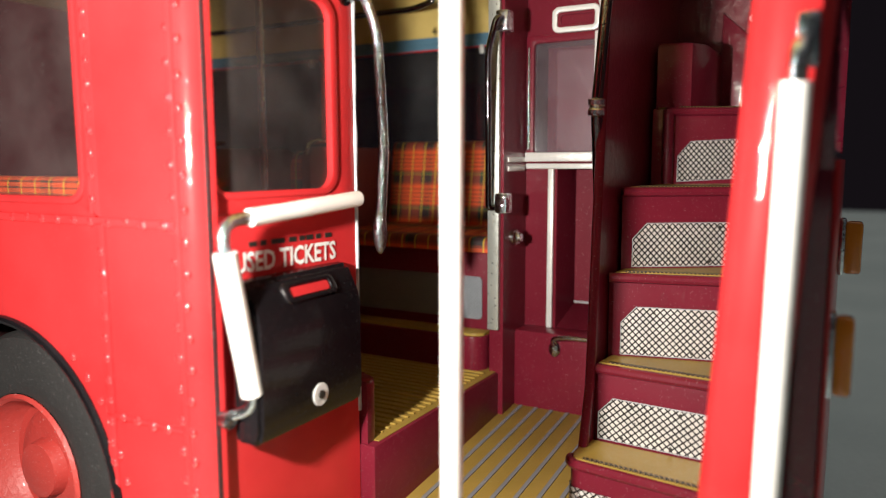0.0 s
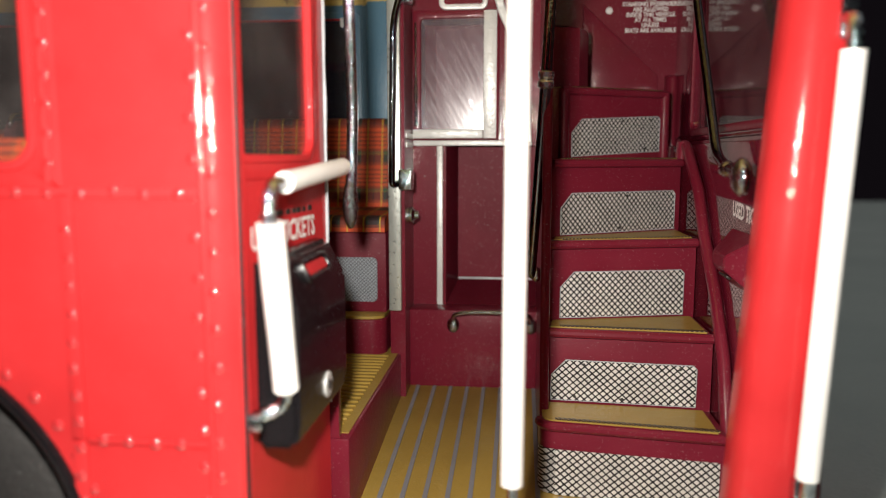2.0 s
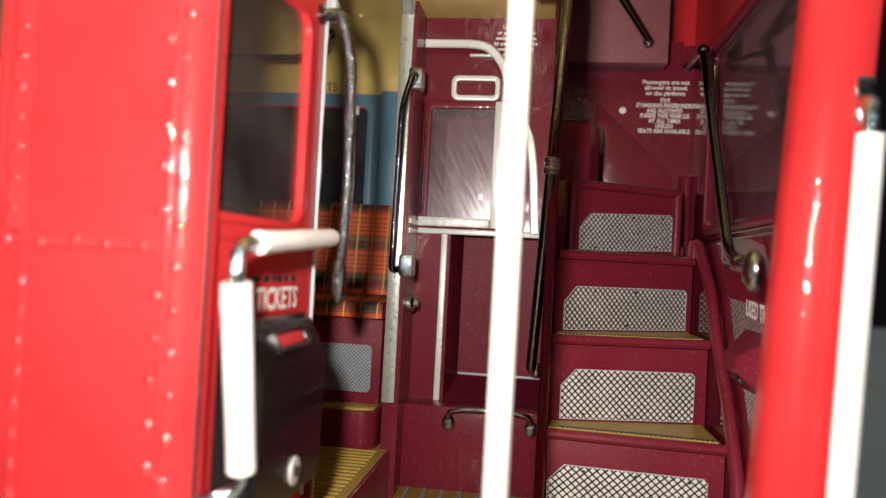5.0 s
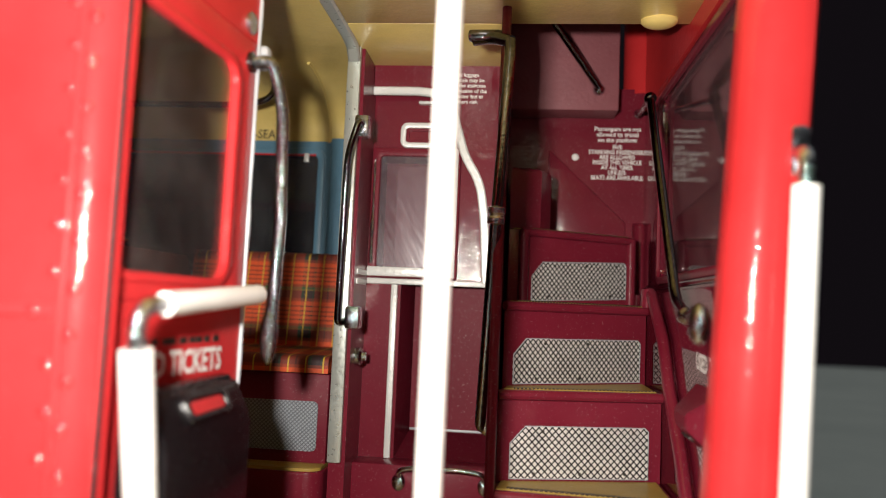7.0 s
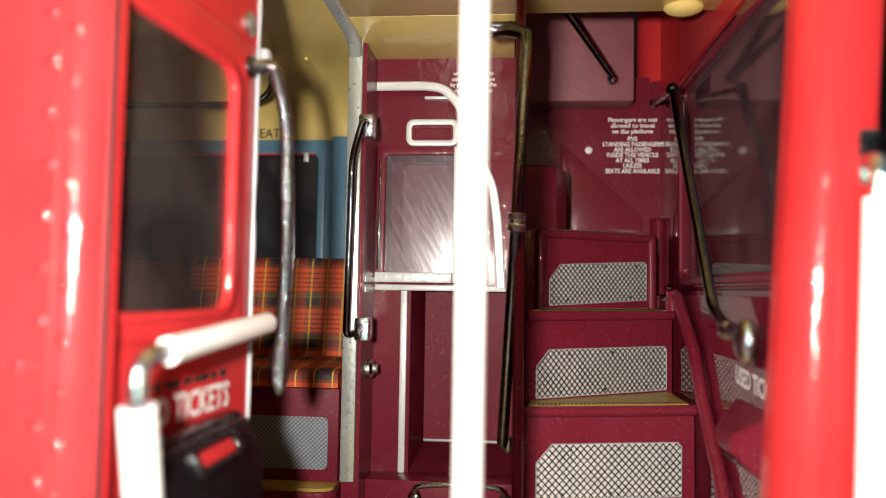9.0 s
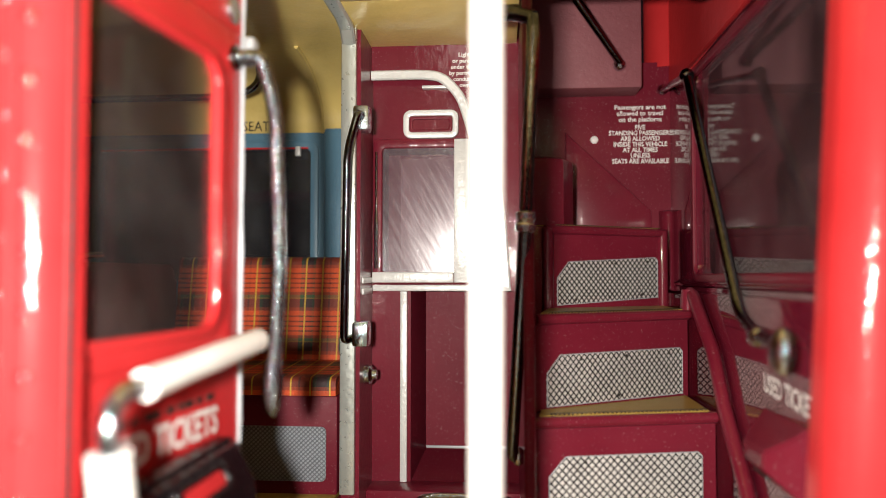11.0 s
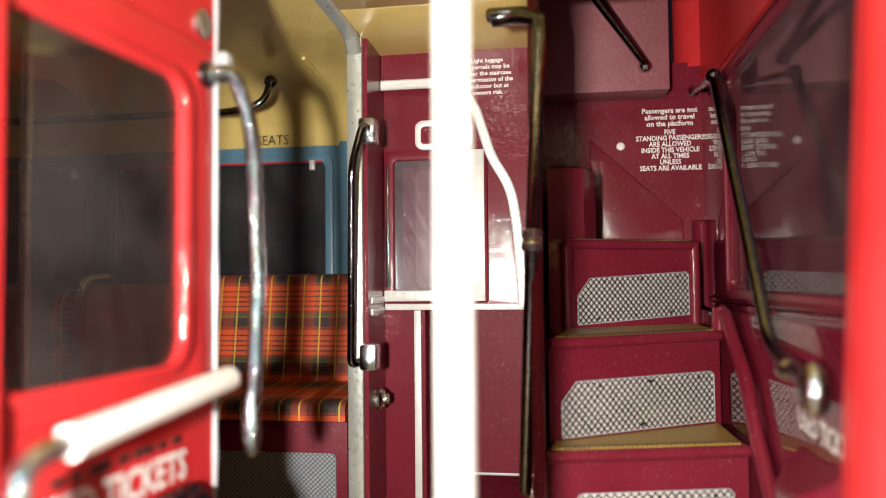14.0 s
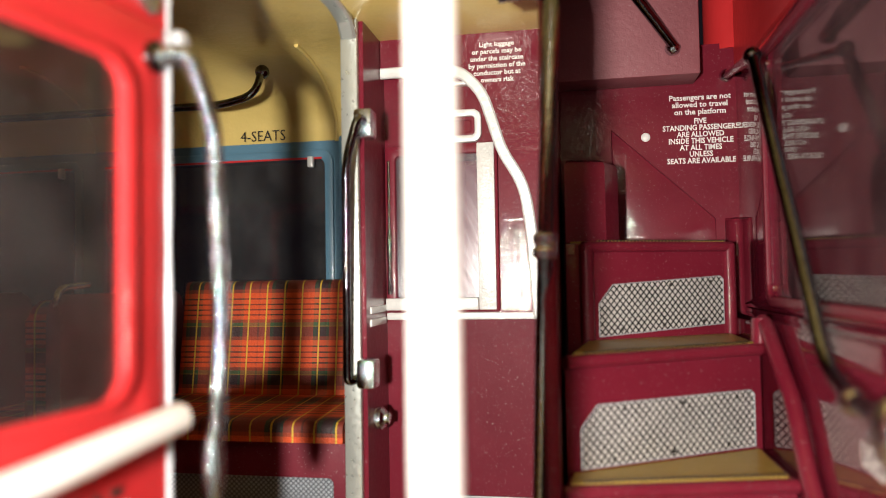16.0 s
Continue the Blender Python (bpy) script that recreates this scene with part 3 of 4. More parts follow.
off = bench(2.76, 3.32, 1, -2.36, -1.56, "longitudinal bench upholstered in orange tartan on a maroon base")
part("kick_plate", plate(rrect(-2.3, 0.478, -1.60, 0.675, 0.02), XZ(2.79), 0, 0.005), LATTICE_FINE, off, "grey lattice kick plate")
for sx in (-2.46, -3.16, -3.86):
    cs = thing("cross_seat", (sx, 2.98, 0.43), "double cross seat with a dull maroon back beyond the bench", "seat", "cross seats in the saloon")
    part("back_shell", plate(rrect(2.58, 0.62, 3.31, 1.27, 0.07), YZ(sx), 0.0, 0.05, 0.015), MAROON_DULL, cs, "dull maroon seat back")
    part("back_pad", plate(rrect(2.60, 0.80, 3.29, 1.25, 0.06), YZ(sx, -1), 0.002, 0.09, 0.02), PLAID, cs, "orange tartan pad")
    part("cushion", box((sx - 0.46, 2.60, 0.75), (sx - 0.012, 3.29, 0.86), 0.025), PLAID, cs, "orange tartan cushion")
    part("base", box((sx - 0.40, 2.68, 0.435), (sx - 0.05, 3.26, 0.748), 0.006), MAROON_SATIN, cs)
    part("top_rail", tube(fillet([(sx + 0.02, 2.60, 1.15), (sx + 0.02, 2.60, 1.29), (sx + 0.02, 2.75, 1.30)], 0.05), 0.012), CHROME, cs, "chrome corner grip")
nb = bench(1.74, 1.19, -1, -4.2, -1.62, "tartan bench along the near side under the window", 1.16, 0.765)
part("front_board", box((-4.2, 1.69, 0.43), (-1.63, 1.708, 0.765), 0.004), MAROON, nb)

OFF = XZ(3.34)
bm = plate([(-4.4, -0.1), (-1.53, -0.1), (-1.53, 1.14), (-4.4, 1.14)], OFF, -0.05, 0)
for a0, a1 in ((-2.86, -1.74), (-4.0, -2.86)):
    ring(rrect(a0, 1.14, a1, 1.88, 0.001), rrect(a0 + 0.06, 1.19, a1 - 0.06, 1.80, 0.03), OFF, -0.05, 0, 0, bm)
plate([(-1.74, 1.14), (-1.53, 1.14), (-1.53, 1.88), (-1.74, 1.88)], OFF, -0.05, 0, 0, bm)
plate([(-4.4, 1.14), (-4.0, 1.14), (-4.0, 1.88), (-4.4, 1.88)], OFF, -0.05, 0, 0, bm)
plate([(-4.4, 1.88), (-1.53, 1.88), (-1.53, 2.9), (-4.4, 2.9)], OFF, -0.05, 0, 0, bm)
offw = setting("wall_offside", bm, BLUE, "pale blue window frames along the far saloon side", "wall")
for a0, a1 in ((-2.86, -1.74), (-4.0, -2.86)):
    part("window_frame", ring(rrect(a0 + 0.035, 1.17, a1 - 0.035, 1.825, 0.05), rrect(a0 + 0.07, 1.20, a1 - 0.07, 1.79, 0.03), OFF, 0, 0.015, 0.005), BLUE, offw)
    w = part("window_pane", plate(rrect(a0 + 0.05, 1.18, a1 - 0.05, 1.81, 0.03), OFF, -0.03, -0.022), GLASS_GREY, offw, "smoky clear plastic pane")
    w.visible_shadow = False
    part("seal", box((a0 + 0.08, 3.322, 1.786), (a1 - 0.08, 3.33, 1.793), 0), RED, offw, "thin red window seal")
    part("catch", box((a1 - 0.135, 3.305, 1.752), (a1 - 0.112, 3.33, 1.795), 0.004), SILVER, offw, "small silver window catch")
part("pillar", box((-1.74, 3.29, 1.14), (-1.60, 3.34, 1.87), 0.01), BLUE, offw, "blue window pillar")

# coved cream ceiling of the saloon
cove = [(3.335, 1.86)] + [(3.335 - 0.42 * (1 - math.cos(radians(a))), 1.90 + 0.215 * math.sin(radians(a))) for a in range(0, 91, 10)]
cove2 = [(1.18 + 0.30 * (1 - math.cos(radians(a))), 1.90 + 0.215 * math.sin(radians(a))) for a in range(90, -1, -10)] + [(1.175, 1.86)]
poly = cove + cove2 + [(1.17, 2.2), (3.338, 2.2)]
bm = plate(poly, YZ(-4.4), 0, 2.89)
ceil_s = setting("ceiling_saloon", bm, CREAM, "cream coved ceiling of the lower saloon", "ceiling")
words("lettering", ["4-SEATS"], 0.062, lambda a, b, c: Vector((a, 3.325 - c, b)), -2.068, 1.868, 0.1, ceil_s, PRINT_BLACK, 0.9, 0.004)
setting("wall_front", box((-4.45, 1.1, -0.1), (-4.4, 3.39, 2.2), 0), MAROON, "plain maroon front end of the saloon", "wall")
part("moulding", tube([(-1.76, q - 0.002, z - 0.004) for q, z in cove], 0.008, 8), CREAM, ceil_s)
part("moulding", tube([(-2.84, q - 0.002, z - 0.004) for q, z in cove], 0.008, 8), CREAM, ceil_s)
hr = thing("ceiling_rail", (-2.6, 2.9, 2.1), "dark chrome passenger rail hung under the cove", "rail")
part("bar", tube(fillet([(-4.2, 2.95, 1.93), (-2.05, 2.95, 1.93), (-1.93, 2.95, 1.96), (-1.92, 2.99, 2.06)], 0.06), 0.014), DARK_CHROME, hr)
part("bracket", ball((-1.92, 2.99, 2.05), 0.026), DARK_CHROME, hr)

for px, py in ((-2.30, 2.15), (-2.94, 1.90), (-3.1, 2.3)):
    sp = thing("saloon_pole", (px, py, 0.265), "chrome floor-to-ceiling pole inside the saloon", "pole", "poles in the saloon")
    part("bar", tube(subdiv((px, py, 0.265), (px, py, 2.11), 4), 0.016), CHROME, sp)
    part("foot", disc((px, py, 0.265), (0, 0, 1), 0.03, 0.012), CHROME, sp)

# ---- platform floor ----
floor_z = lambda y: 0.002 + (y - 1.9) * 0.085
FL = lambda a, b, c: Vector((a, b, floor_z(b) + c))
edge = [(-1.565, 1.14)] + [(-0.62 + 0.34 * math.sin(radians(a)), 1.48 - 0.34 * math.cos(radians(a))) for a in range(0, 91, 10)] + [(-0.28, 2.9), (-1.50, 2.9), (-1.50, 1.76), (-1.565, 1.76)]
floor = setting("floor_platform", plate(edge, FL, -0.09, 0, 0.006), TAN, "tan platform floor with grey anti-slip strips", "floor")
for i in range(16):
    x = -1.435 + 0.074 * i
    if x > -0.34:
        break
    y0 = 1.17 + max(0, x + 0.62) * 0.55
    y1 = 2.845 if x < -0.9 else 1.96
    part("strip", plate([(x, y0), (x + 0.016, y0), (x + 0.016, y1), (x, y1)], FL, 0, 0.004), GREY_STRIP, floor)
setting("chassis", box((-4.4, 1.68, -0.2), (-0.3, 3.2, -0.105), 0.01), RUBBER, "dark underside of the bus", "chassis")
tagged(bpy.data.objects["chassis"], kind="structure")

# ---- pole at the platform edge ----
p = thing("platform_pole", (-0.995, 1.375, -0.045), "white plastic-sleeved pole standing at the platform edge", "pole")
part("core", tube(subdiv((-0.992, 1.374, floor_z(1.374)), (-0.986, 1.374, 2.1), 6), 0.013), CHROME, p, "bare metal foot of the pole")
part("sleeve", tube(subdiv((-0.992, 1.374, 0.32), (-0.986, 1.374, 2.1), 10), 0.0285, 18), WHITE, p, "white sleeve")
part("foot", disc((-0.992, 1.374, floor_z(1.374)), (0, 0, 1), 0.03, 0.012), CHROME, p)

# ---- far bulkhead between saloon and luggage space ----
bm = plate([(2.72, 0.05), (3.34, 0.05), (3.34, 2.2), (2.72, 2.2)], YZ(-1.53), 0, 0.065)
part_wall = setting("wall_partition", bm, MAROON, "maroon partition between saloon and luggage space", "wall")
part("edge_trim", box((-1.532, 2.696, 0.458), (-1.478, 2.722, 2.13), 0.006), SILVER_LEAF, part_wall, "silver edge trim")
part("arch_trim", tube([(-1.505, 2.70, 2.05), (-1.505, 2.66, 2.09), (-1.505, 2.58, 2.103), (-1.505, 1.78, 2.103)], 0, flat=(0.05, 0.02), up=(0, 0, -1)), SILVER_LEAF, part_wall, "silver arch trim")
part("button", lathe([(0.036, 0), (0.036, 0.02), (0.028, 0.03), (0.02, 0.03), (0.018, 0.045), (0.001, 0.047)], (-1.465, 2.815, 0.862), (1, 0, 0), 20), CHROME, part_wall, "round chrome stop button")
for z in (1.205, 1.165):
    part("trim", box((-1.466, 2.76, z - 0.011), (-1.460, 2.94, z + 0.011), 0.002), SILVER, part_wall)

r = thing("handrail", (-1.47, 2.68, 1.02), "dark chrome handrail on the silver edge of the partition", "handrail")
part("bar", tube(fillet([(-1.45, 2.68, 1.78), (-1.455, 2.62, 1.785), (-1.49, 2.61, 1.65), (-1.505, 2.65, 1.2), (-1.51, 2.66, 0.99), (-1.47, 2.70, 1.015)], 0.05), 0.013), DARK_CHROME, r)
for z in (1.775, 1.02):
    part("bracket", box((-1.484, 2.66, z - 0.045), (-1.425, 2.73, z + 0.045), 0.012), CHROME, r)

# ---- luggage panel under the stairs ----
LUG = XZ(2.97)
bm = box((-1.47, 2.85, -0.02), (-0.86, 3.02, 0.435), 0.012)
setting("luggage_plinth", bm, MAROON, "maroon plinth below the luggage panel", "plinth")
bm = plate([(-1.465, 0.43), (-1.315, 0.43), (-1.315, 1.165), (-1.465, 1.165)], LUG, -0.05, 0)
ring(rrect(-1.465, 1.165, -0.88, 2.14, 0.001), rrect(-1.428, 1.230, -1.132, 1.718, 0.012), LUG, -0.05, 0, 0, bm)
lug = setting("wall_luggage", bm, MAROON, "maroon luggage panel with silver trim under the staircase", "wall")
curve = [(-1.463, 1.992), (-1.26, 1.992), (-1.19, 1.982), (-1.12, 1.91), (-1.085, 1.80), (-1.06, 1.715), (-0.99, 1.60), (-0.968, 1.45), (-0.950, 1.18)]
path3 = fillet([(a, 2.915, b) for a, b in curve], 0.06, 5)
outer = [(q.x, q.z) for q in path3] + [(-0.88, 1.18), (-0.88, 2.14), (-1.463, 2.14)]
bm = bmesh.new()
splay = [[Vector((-1.316, 2.972, 0.43)), Vector((-1.316, 2.972, 1.165)), Vector((-0.88, 2.972, 0.43))], [Vector((-1.268, 3.10, 0.535)), Vector((-1.268, 3.10, 1.165)), Vector((-0.88, 3.10, 0.535))]]
va, vb = ([bm.verts.new(v) for v in row] for row in splay)
bm.faces.new((va[0], va[1], vb[1], vb[0]))
bm.faces.new((va[0], vb[0], vb[2], va[2]))
bmesh.ops.solidify(bm, geom=bm.faces[:], thickness=-0.012)
part("recess_splay", bm, MAROON, lug, sharp=0.3)
part("recess_back", plate([(-1.30, 0.50), (-0.88, 0.50), (-0.88, 1.18), (-1.30, 1.18)], LUG, -0.15, -0.127), MAROON_SATIN, lug, "satin maroon back of the luggage recess")
part("front_panel", plate(outer, LUG, 0.0, 0.052), MAROON, lug)
part("curved_trim", tube(path3, 0, flat=(0.036, 0.014), up=(0, -1, 0)), SILVER, lug, "curved silver trim")
part("cross_trim", box((-1.463, 2.955, 1.163), (-0.93, 2.972, 1.187), 0.004), SILVER, lug, "silver trim")
part("post_trim", box((-1.355, 2.955, 0.435), (-1.328, 2.972, 1.163), 0.004), SILVER, lug, "silver trim")
part("slot_frame", ring(rrect(-1.345, 1.755, -1.130, 1.865, 0.03), rrect(-1.322, 1.778, -1.153, 1.842, 0.012), LUG, 0, 0.016, 0.004), SILVER, lug, "silver rounded slot frame")
part("slot_back", ring(rrect(-1.322, 1.778, -1.153, 1.842, 0.01), rrect(-1.308, 1.79, -1.167, 1.83, 0.01), LUG, 0, 0.008, 0.003), MAROON, lug)
part("hinge", tube(subdiv((-1.448, 2.945, 1.25), (-1.448, 2.945, 1.70), 40), 0.007, 8, wobble=0.7), CHROME, lug, "worn chrome hinge")
# thin silver bar drawn as the worn highlight below the curved trim
part("highlight_strip", box((-1.27, 2.94, 1.945), (-1.13, 2.972, 1.957), 0.003), SILVER, lug, "silver strip drawn for a worn highlight")
part("pane_frame", ring(rrect(-1.462, 1.19, -1.078, 1.752, 0.01), rrect(-1.425, 1.232, -1.135, 1.716, 0.015), LUG, 0, 0.022, 0.006), MAROON, lug)
part("pane_box", plate([(-1.46, 1.20), (-1.10, 1.20), (-1.10, 1.75), (-1.46, 1.75)], LUG, -0.20, -0.17), MAROON, lug)
part("pane_panel", plate(rrect(-1.375, 1.245, -1.105, 1.70, 0.012), LUG, -0.17, -0.145, 0.008), MAROON_DULL, lug, "pale maroon panel behind the pane")
for a0, a1 in ((-1.46, -1.43), (-1.13, -1.10)):
    part("reveal", plate([(a0, 1.20), (a1, 1.20), (a1, 1.75), (a0, 1.75)], LUG, -0.17, -0.052), MAROON, lug)
for b0, b1 in ((1.20, 1.228), (1.72, 1.75)):
    part("reveal", plate([(-1.428, b0), (-1.132, b0), (-1.132, b1), (-1.428, b1)], LUG, -0.17, -0.052), MAROON, lug)
w = part("pane", plate(rrect(-1.426, 1.232, -1.134, 1.716, 0.012), LUG, -0.006, 0.004), PANE, lug, "scratched clear pane")
w.visible_shadow = False
part("pane_trim", box((-1.146, 2.940, 1.196), (-1.088, 2.95, 1.748), 0.003), SILVER, lug, "silver side trim")
part("pane_trim", box((-1.462, 2.940, 1.196), (-1.148, 2.95, 1.236), 0.003), SILVER, lug, "silver sill trim")
part("sill", box((-1.268, 3.088, 0.536), (-0.89, 3.096, 0.546), 0.002), SILVER_DULL, lug, "thin edge line")
words("lettering", ["Light luggage", "or parcels may be", "under the staircase", "by permission of the", "conductor but at", "owners risk"], 0.0225, XZ(2.918), -1.070, 2.058, 0.0235, lug, bold=0.0006)
g = thing("luggage_handle", (-1.09, 2.85, 0.37), "thin chrome grab bar across the maroon plinth", "handle")
part("bar", tube(fillet([(-1.27, 2.85, 0.375), (-1.27, 2.80, 0.425), (-1.20, 2.79, 0.44), (-1.0, 2.79, 0.44), (-0.925, 2.80, 0.425), (-0.925, 2.85, 0.375)], 0.05), 0.010), CHROME, g)
for x in (-1.27, -0.925):
    part("foot", ball((x, 2.845, 0.368), 0.028, scale=(1, 0.5, 1.3)), CHROME, g)

# ---- staircase ----
st = thing("staircase", (-0.6, 2.5, 0.0), "maroon winding staircase with tan treads and lattice kick plates", "staircase")
lines = [((-0.905, 1.985), (-0.328, 1.920)), ((-0.885, 2.185), (-0.328, 2.144)), ((-0.872, 2.302), (-0.328, 2.432)), ((-0.862, 2.405), (-0.328, 2.747)), ((-0.81, 2.81), (-0.328, 3.095)), ((-0.86, 3.33), (-0.328, 3.33))]
tops = [0.258, 0.523, 0.815, 1.105, 1.405]
base = -0.01
for i, z in enumerate(tops):
    (l0, l1), (r0, r1) = lines[i], lines[i + 1]
    foot = [l0, l1, r1, r0] if i else None
    if i == 0:
        cx, cy, rad = l0[0] + 0.05, l0[1] + 0.05, 0.05
        arc0 = [(cx - rad * math.cos(radians(a)), cy - rad * math.sin(radians(a))) for a in range(0, 91, 15)]
        foot = arc0 + [l1, r1, (l0[0], r0[1])]
    if i == 4:
        foot = [l0, l1, (-0.328, 3.33), (-0.86, 3.33), (-0.86, 2.81)]
    bm = plate(foot, XY(base), 0, z - base - 0.004, 0.006)
    stp = part("step", bm, MAROON, st)
    mid = (sum(a for a, _ in foot) / len(foot), sum(q for _, q in foot) / len(foot))
    inner = [(mid[0] + (a - mid[0]) * 0.94, mid[1] + (q - mid[1]) * 0.90) for a, q in foot]
    part("tread", plate(inner, XY(z - 0.006), 0, 0.008), TAN, stp, "tan tread")
    n = foot[:-2] if i == 0 else [l0, l1]
    nose = [(a, q - 0.006, z - 0.016) for a, q in n]
    ds = Vector((l1[0] - l0[0], l1[1] - l0[1])).normalized()
    gs = [(l0[0] + ds.x * 0.05, l0[1] + ds.y * 0.05 + 0.012), (l1[0] - ds.x * 0.02, l1[1] - ds.y * 0.02 + 0.012)]
    part("grip_strip", plate([gs[0], gs[1], (gs[1][0], gs[1][1] + 0.014), (gs[0][0], gs[0][1] + 0.014)], XY(z), 0.0, 0.006), GRIP, stp, "dark serrated grip strip")
    part("nosing", tube(nose, 0.017, 10), MAROON, stp, "rounded maroon nosing")
    d = Vector((l1[0] - l0[0], l1[1] - l0[1], 0))
    L = d.length
    d.normalize()
    out = Vector((d.y, -d.x, 0))
    bz = base + 0.02 if i == 0 else tops[i - 1] + 0.008
    rise = 0.05 if i == 4 else 0.0
    K = lambda a, b, c, l0=l0, d=d, out=out, bz=bz, rise=rise: Vector((l0[0], l0[1], bz)) + d * a + out * c + Vector((0, 0, b + a * rise))
    if i == 0:
        loop = rrect(0.05, 0.0, L - 0.02, 0.155, 0.004, 2)
    else:
        a0 = (0.022, 0.042, 0.038, 0.05)[i - 1]
        a1 = L - (0.048, 0.046, 0.032, 0.04)[i - 1]
        hgt = (0.145, 0.168, 0.155, 0.155)[i - 1]
        loop = [(a0, 0), (a1, 0), (a1, hgt - 0.012), (a1 - 0.012, hgt), (a0 + 0.05, hgt), (a0, hgt - 0.055)]
    part("kick_plate", plate(loop, K, 0.001, 0.005), LATTICE, stp, "silver lattice kick plate")
    if i:
        for sa in (0.17, 0.5, 0.83):
            for sb in (0.1, 0.9):
                part("stud", disc(K(a0 + (a1 - a0) * (sa + 0.06 * (sb > 0.5)), hgt * sb, 0.004), out, 0.0055, 0.004, n=8, bev=0), PRINT_BLACK, stp, "dark stud")
        part("kick_edge", tube([K(a, b, 0.006) for a, b in loop + [loop[0]]], 0.0018, 6), SILVER_DULL, stp)
    if i == 0:
        arcp = [Vector((cx - (rad + 0.004) * math.cos(radians(a)), cy - (rad + 0.004) * math.sin(radians(a)), bz)) for a in range(-5, 96, 12)]
        bm = bmesh.new()
        lo = [bm.verts.new(v) for v in arcp]
        hi = [bm.verts.new(v + Vector((0, 0, 0.155))) for v in arcp]
        for k in range(len(arcp) - 1):
            bm.faces.new((lo[k], lo[k + 1], hi[k + 1], hi[k]))
        bmesh.ops.solidify(bm, geom=bm.faces[:], thickness=0.003)
        part("kick_plate", bm, LATTICE, stp, "silver lattice kick plate")
for cxy in ((lines[4][0][0] + 0.01, lines[4][0][1] + 0.005), (lines[4][1][0] - 0.01, lines[4][1][1] - 0.008)):
    part("corner_roll", tube([(*cxy, 1.10), (*cxy, 1.395)], 0.022, 14), MAROON, st)
bm = plate([(-0.86, 2.86), (-0.735, 2.90), (-0.69, 3.0), (-0.685, 3.33), (-0.86, 3.33)], XY(1.40), 0, 0.265, 0.02)
part("step", bm, MAROON, st)
# stringers
bm = plate([(2.02, 0.0), (2.16, 0.45), (2.20, 1.0), (2.26, 1.75), (2.32, 2.15), (3.33, 2.15), (3.33, 0.0)], YZ(-0.900), 0, 0.022, 0)
part("stringer", bm, MAROON, st)
part("stringer_edge", tube([(-0.889, y, z) for y, z in ((2.02, 0.0), (2.16, 0.45), (2.20, 1.0), (2.26, 1.75), (2.32, 2.15))], 0.0165, 12), MAROON, st)
run = [(1.945, 0.0), (1.972, 0.14), (2.003, 0.25), (2.073, 0.45), (2.22, 0.65), (2.40, 0.83), (2.51, 0.985), (2.74, 1.155)]
bm = plate(run + [(3.32, 1.16), (3.32, 0.0)], YZ(-0.326), 0, 0.006, 0)
w = part("stringer", bm, CLEAR_MAROON, st, "thin clear maroon side board of the stairs")
w.visible_shadow = False
part("stringer_edge", tube([(-0.310, y, z) for y, z in run] + [(-0.310, 2.78, 1.163)], 0.021, 12), MAROON, st, "rounded maroon edge")
part("landing_post", tube(subdiv((-0.322, 2.762, 1.10), (-0.316, 2.768, 1.172), 3), 0.027, 14), MAROON, st)

rl = thing("stair_rail", (-0.93, 2.45, 0.66), "dark chrome stair rail with collar beside the luggage space", "handrail")
part("bar", tube(fillet([(-0.905, 2.44, 0.665), (-0.935, 2.425, 0.672), (-0.898, 2.196, 1.369), (-0.872, 2.25, 1.93), (-0.875, 2.26, 1.97)], 0.03), 0.019, 14), DARK_CHROME, rl)
part("ceiling_plate", box((-1.02, 2.285, 1.985), (-0.90, 2.335, 2.022), 0.014), DARK_CHROME, rl, "flat chrome fixing plate")
part("collar", lathe([(0.02, -0.03), (0.028, -0.025), (0.028, -0.008), (0.022, 0), (0.028, 0.008), (0.028, 0.025), (0.02, 0.03)], (-0.898, 2.196, 1.372), (0.05, -0.1, 1), 16), CHROME, rl)
part("foot", ball((-0.915, 2.44, 0.668), 0.03, scale=(0.7, 1, 1)), CHROME, rl)
part("bracket", tube(fillet([(-1.0, 2.32, 1.995), (-0.93, 2.30, 1.995), (-0.87, 2.26, 1.965)], 0.03), 0.022), DARK_CHROME, rl)

# ---- far corner walls round the stairs ----
bm = plate([(-0.90, -0.1), (-0.20, -0.1), (-0.20, 2.14), (-0.90, 2.14)], XZ(3.335), -0.05, 0)
wall_s = setting("wall_stair", bm, MAROON, "maroon stairwell wall with printed notices", "wall")
part("dado", plate([(-0.69, 1.38), (-0.33, 1.38), (-0.33, 1.50), (-0.69, 1.84)], XZ(3.335), 0, 0.018, 0.006), MAROON, wall_s)
part("screw", ball((-0.566, 3.333, 1.808), 0.017, scale=(1, 0.4, 1)), PRINT, wall_s, "white round stud")
words("lettering", ["Passengers are not", "allowed to travel", "on the platform"], 0.0285, XZ(3.333), -0.372, 1.937, 0.0265, wall_s, bold=0.0007)
words("lettering", ["FIVE", "STANDING PASSENGERS", "ARE ALLOWED", "INSIDE THIS VEHICLE", "AT ALL TIMES", "UNLESS", "SEATS ARE AVAILABLE"], 0.0275, XZ(3.333), -0.372, 1.850, 0.0243, wall_s, stretch=0.88, bold=0.0007)
col = [(-0.262 - 0.035 * math.cos(radians(a)), 3.345 - 0.06 * math.sin(radians(a))) for a in range(0, 181, 15)]
part("corner_roll", plate(col, XY(1.1), 0, 0.40, 0.02), MAROON, wall_s)
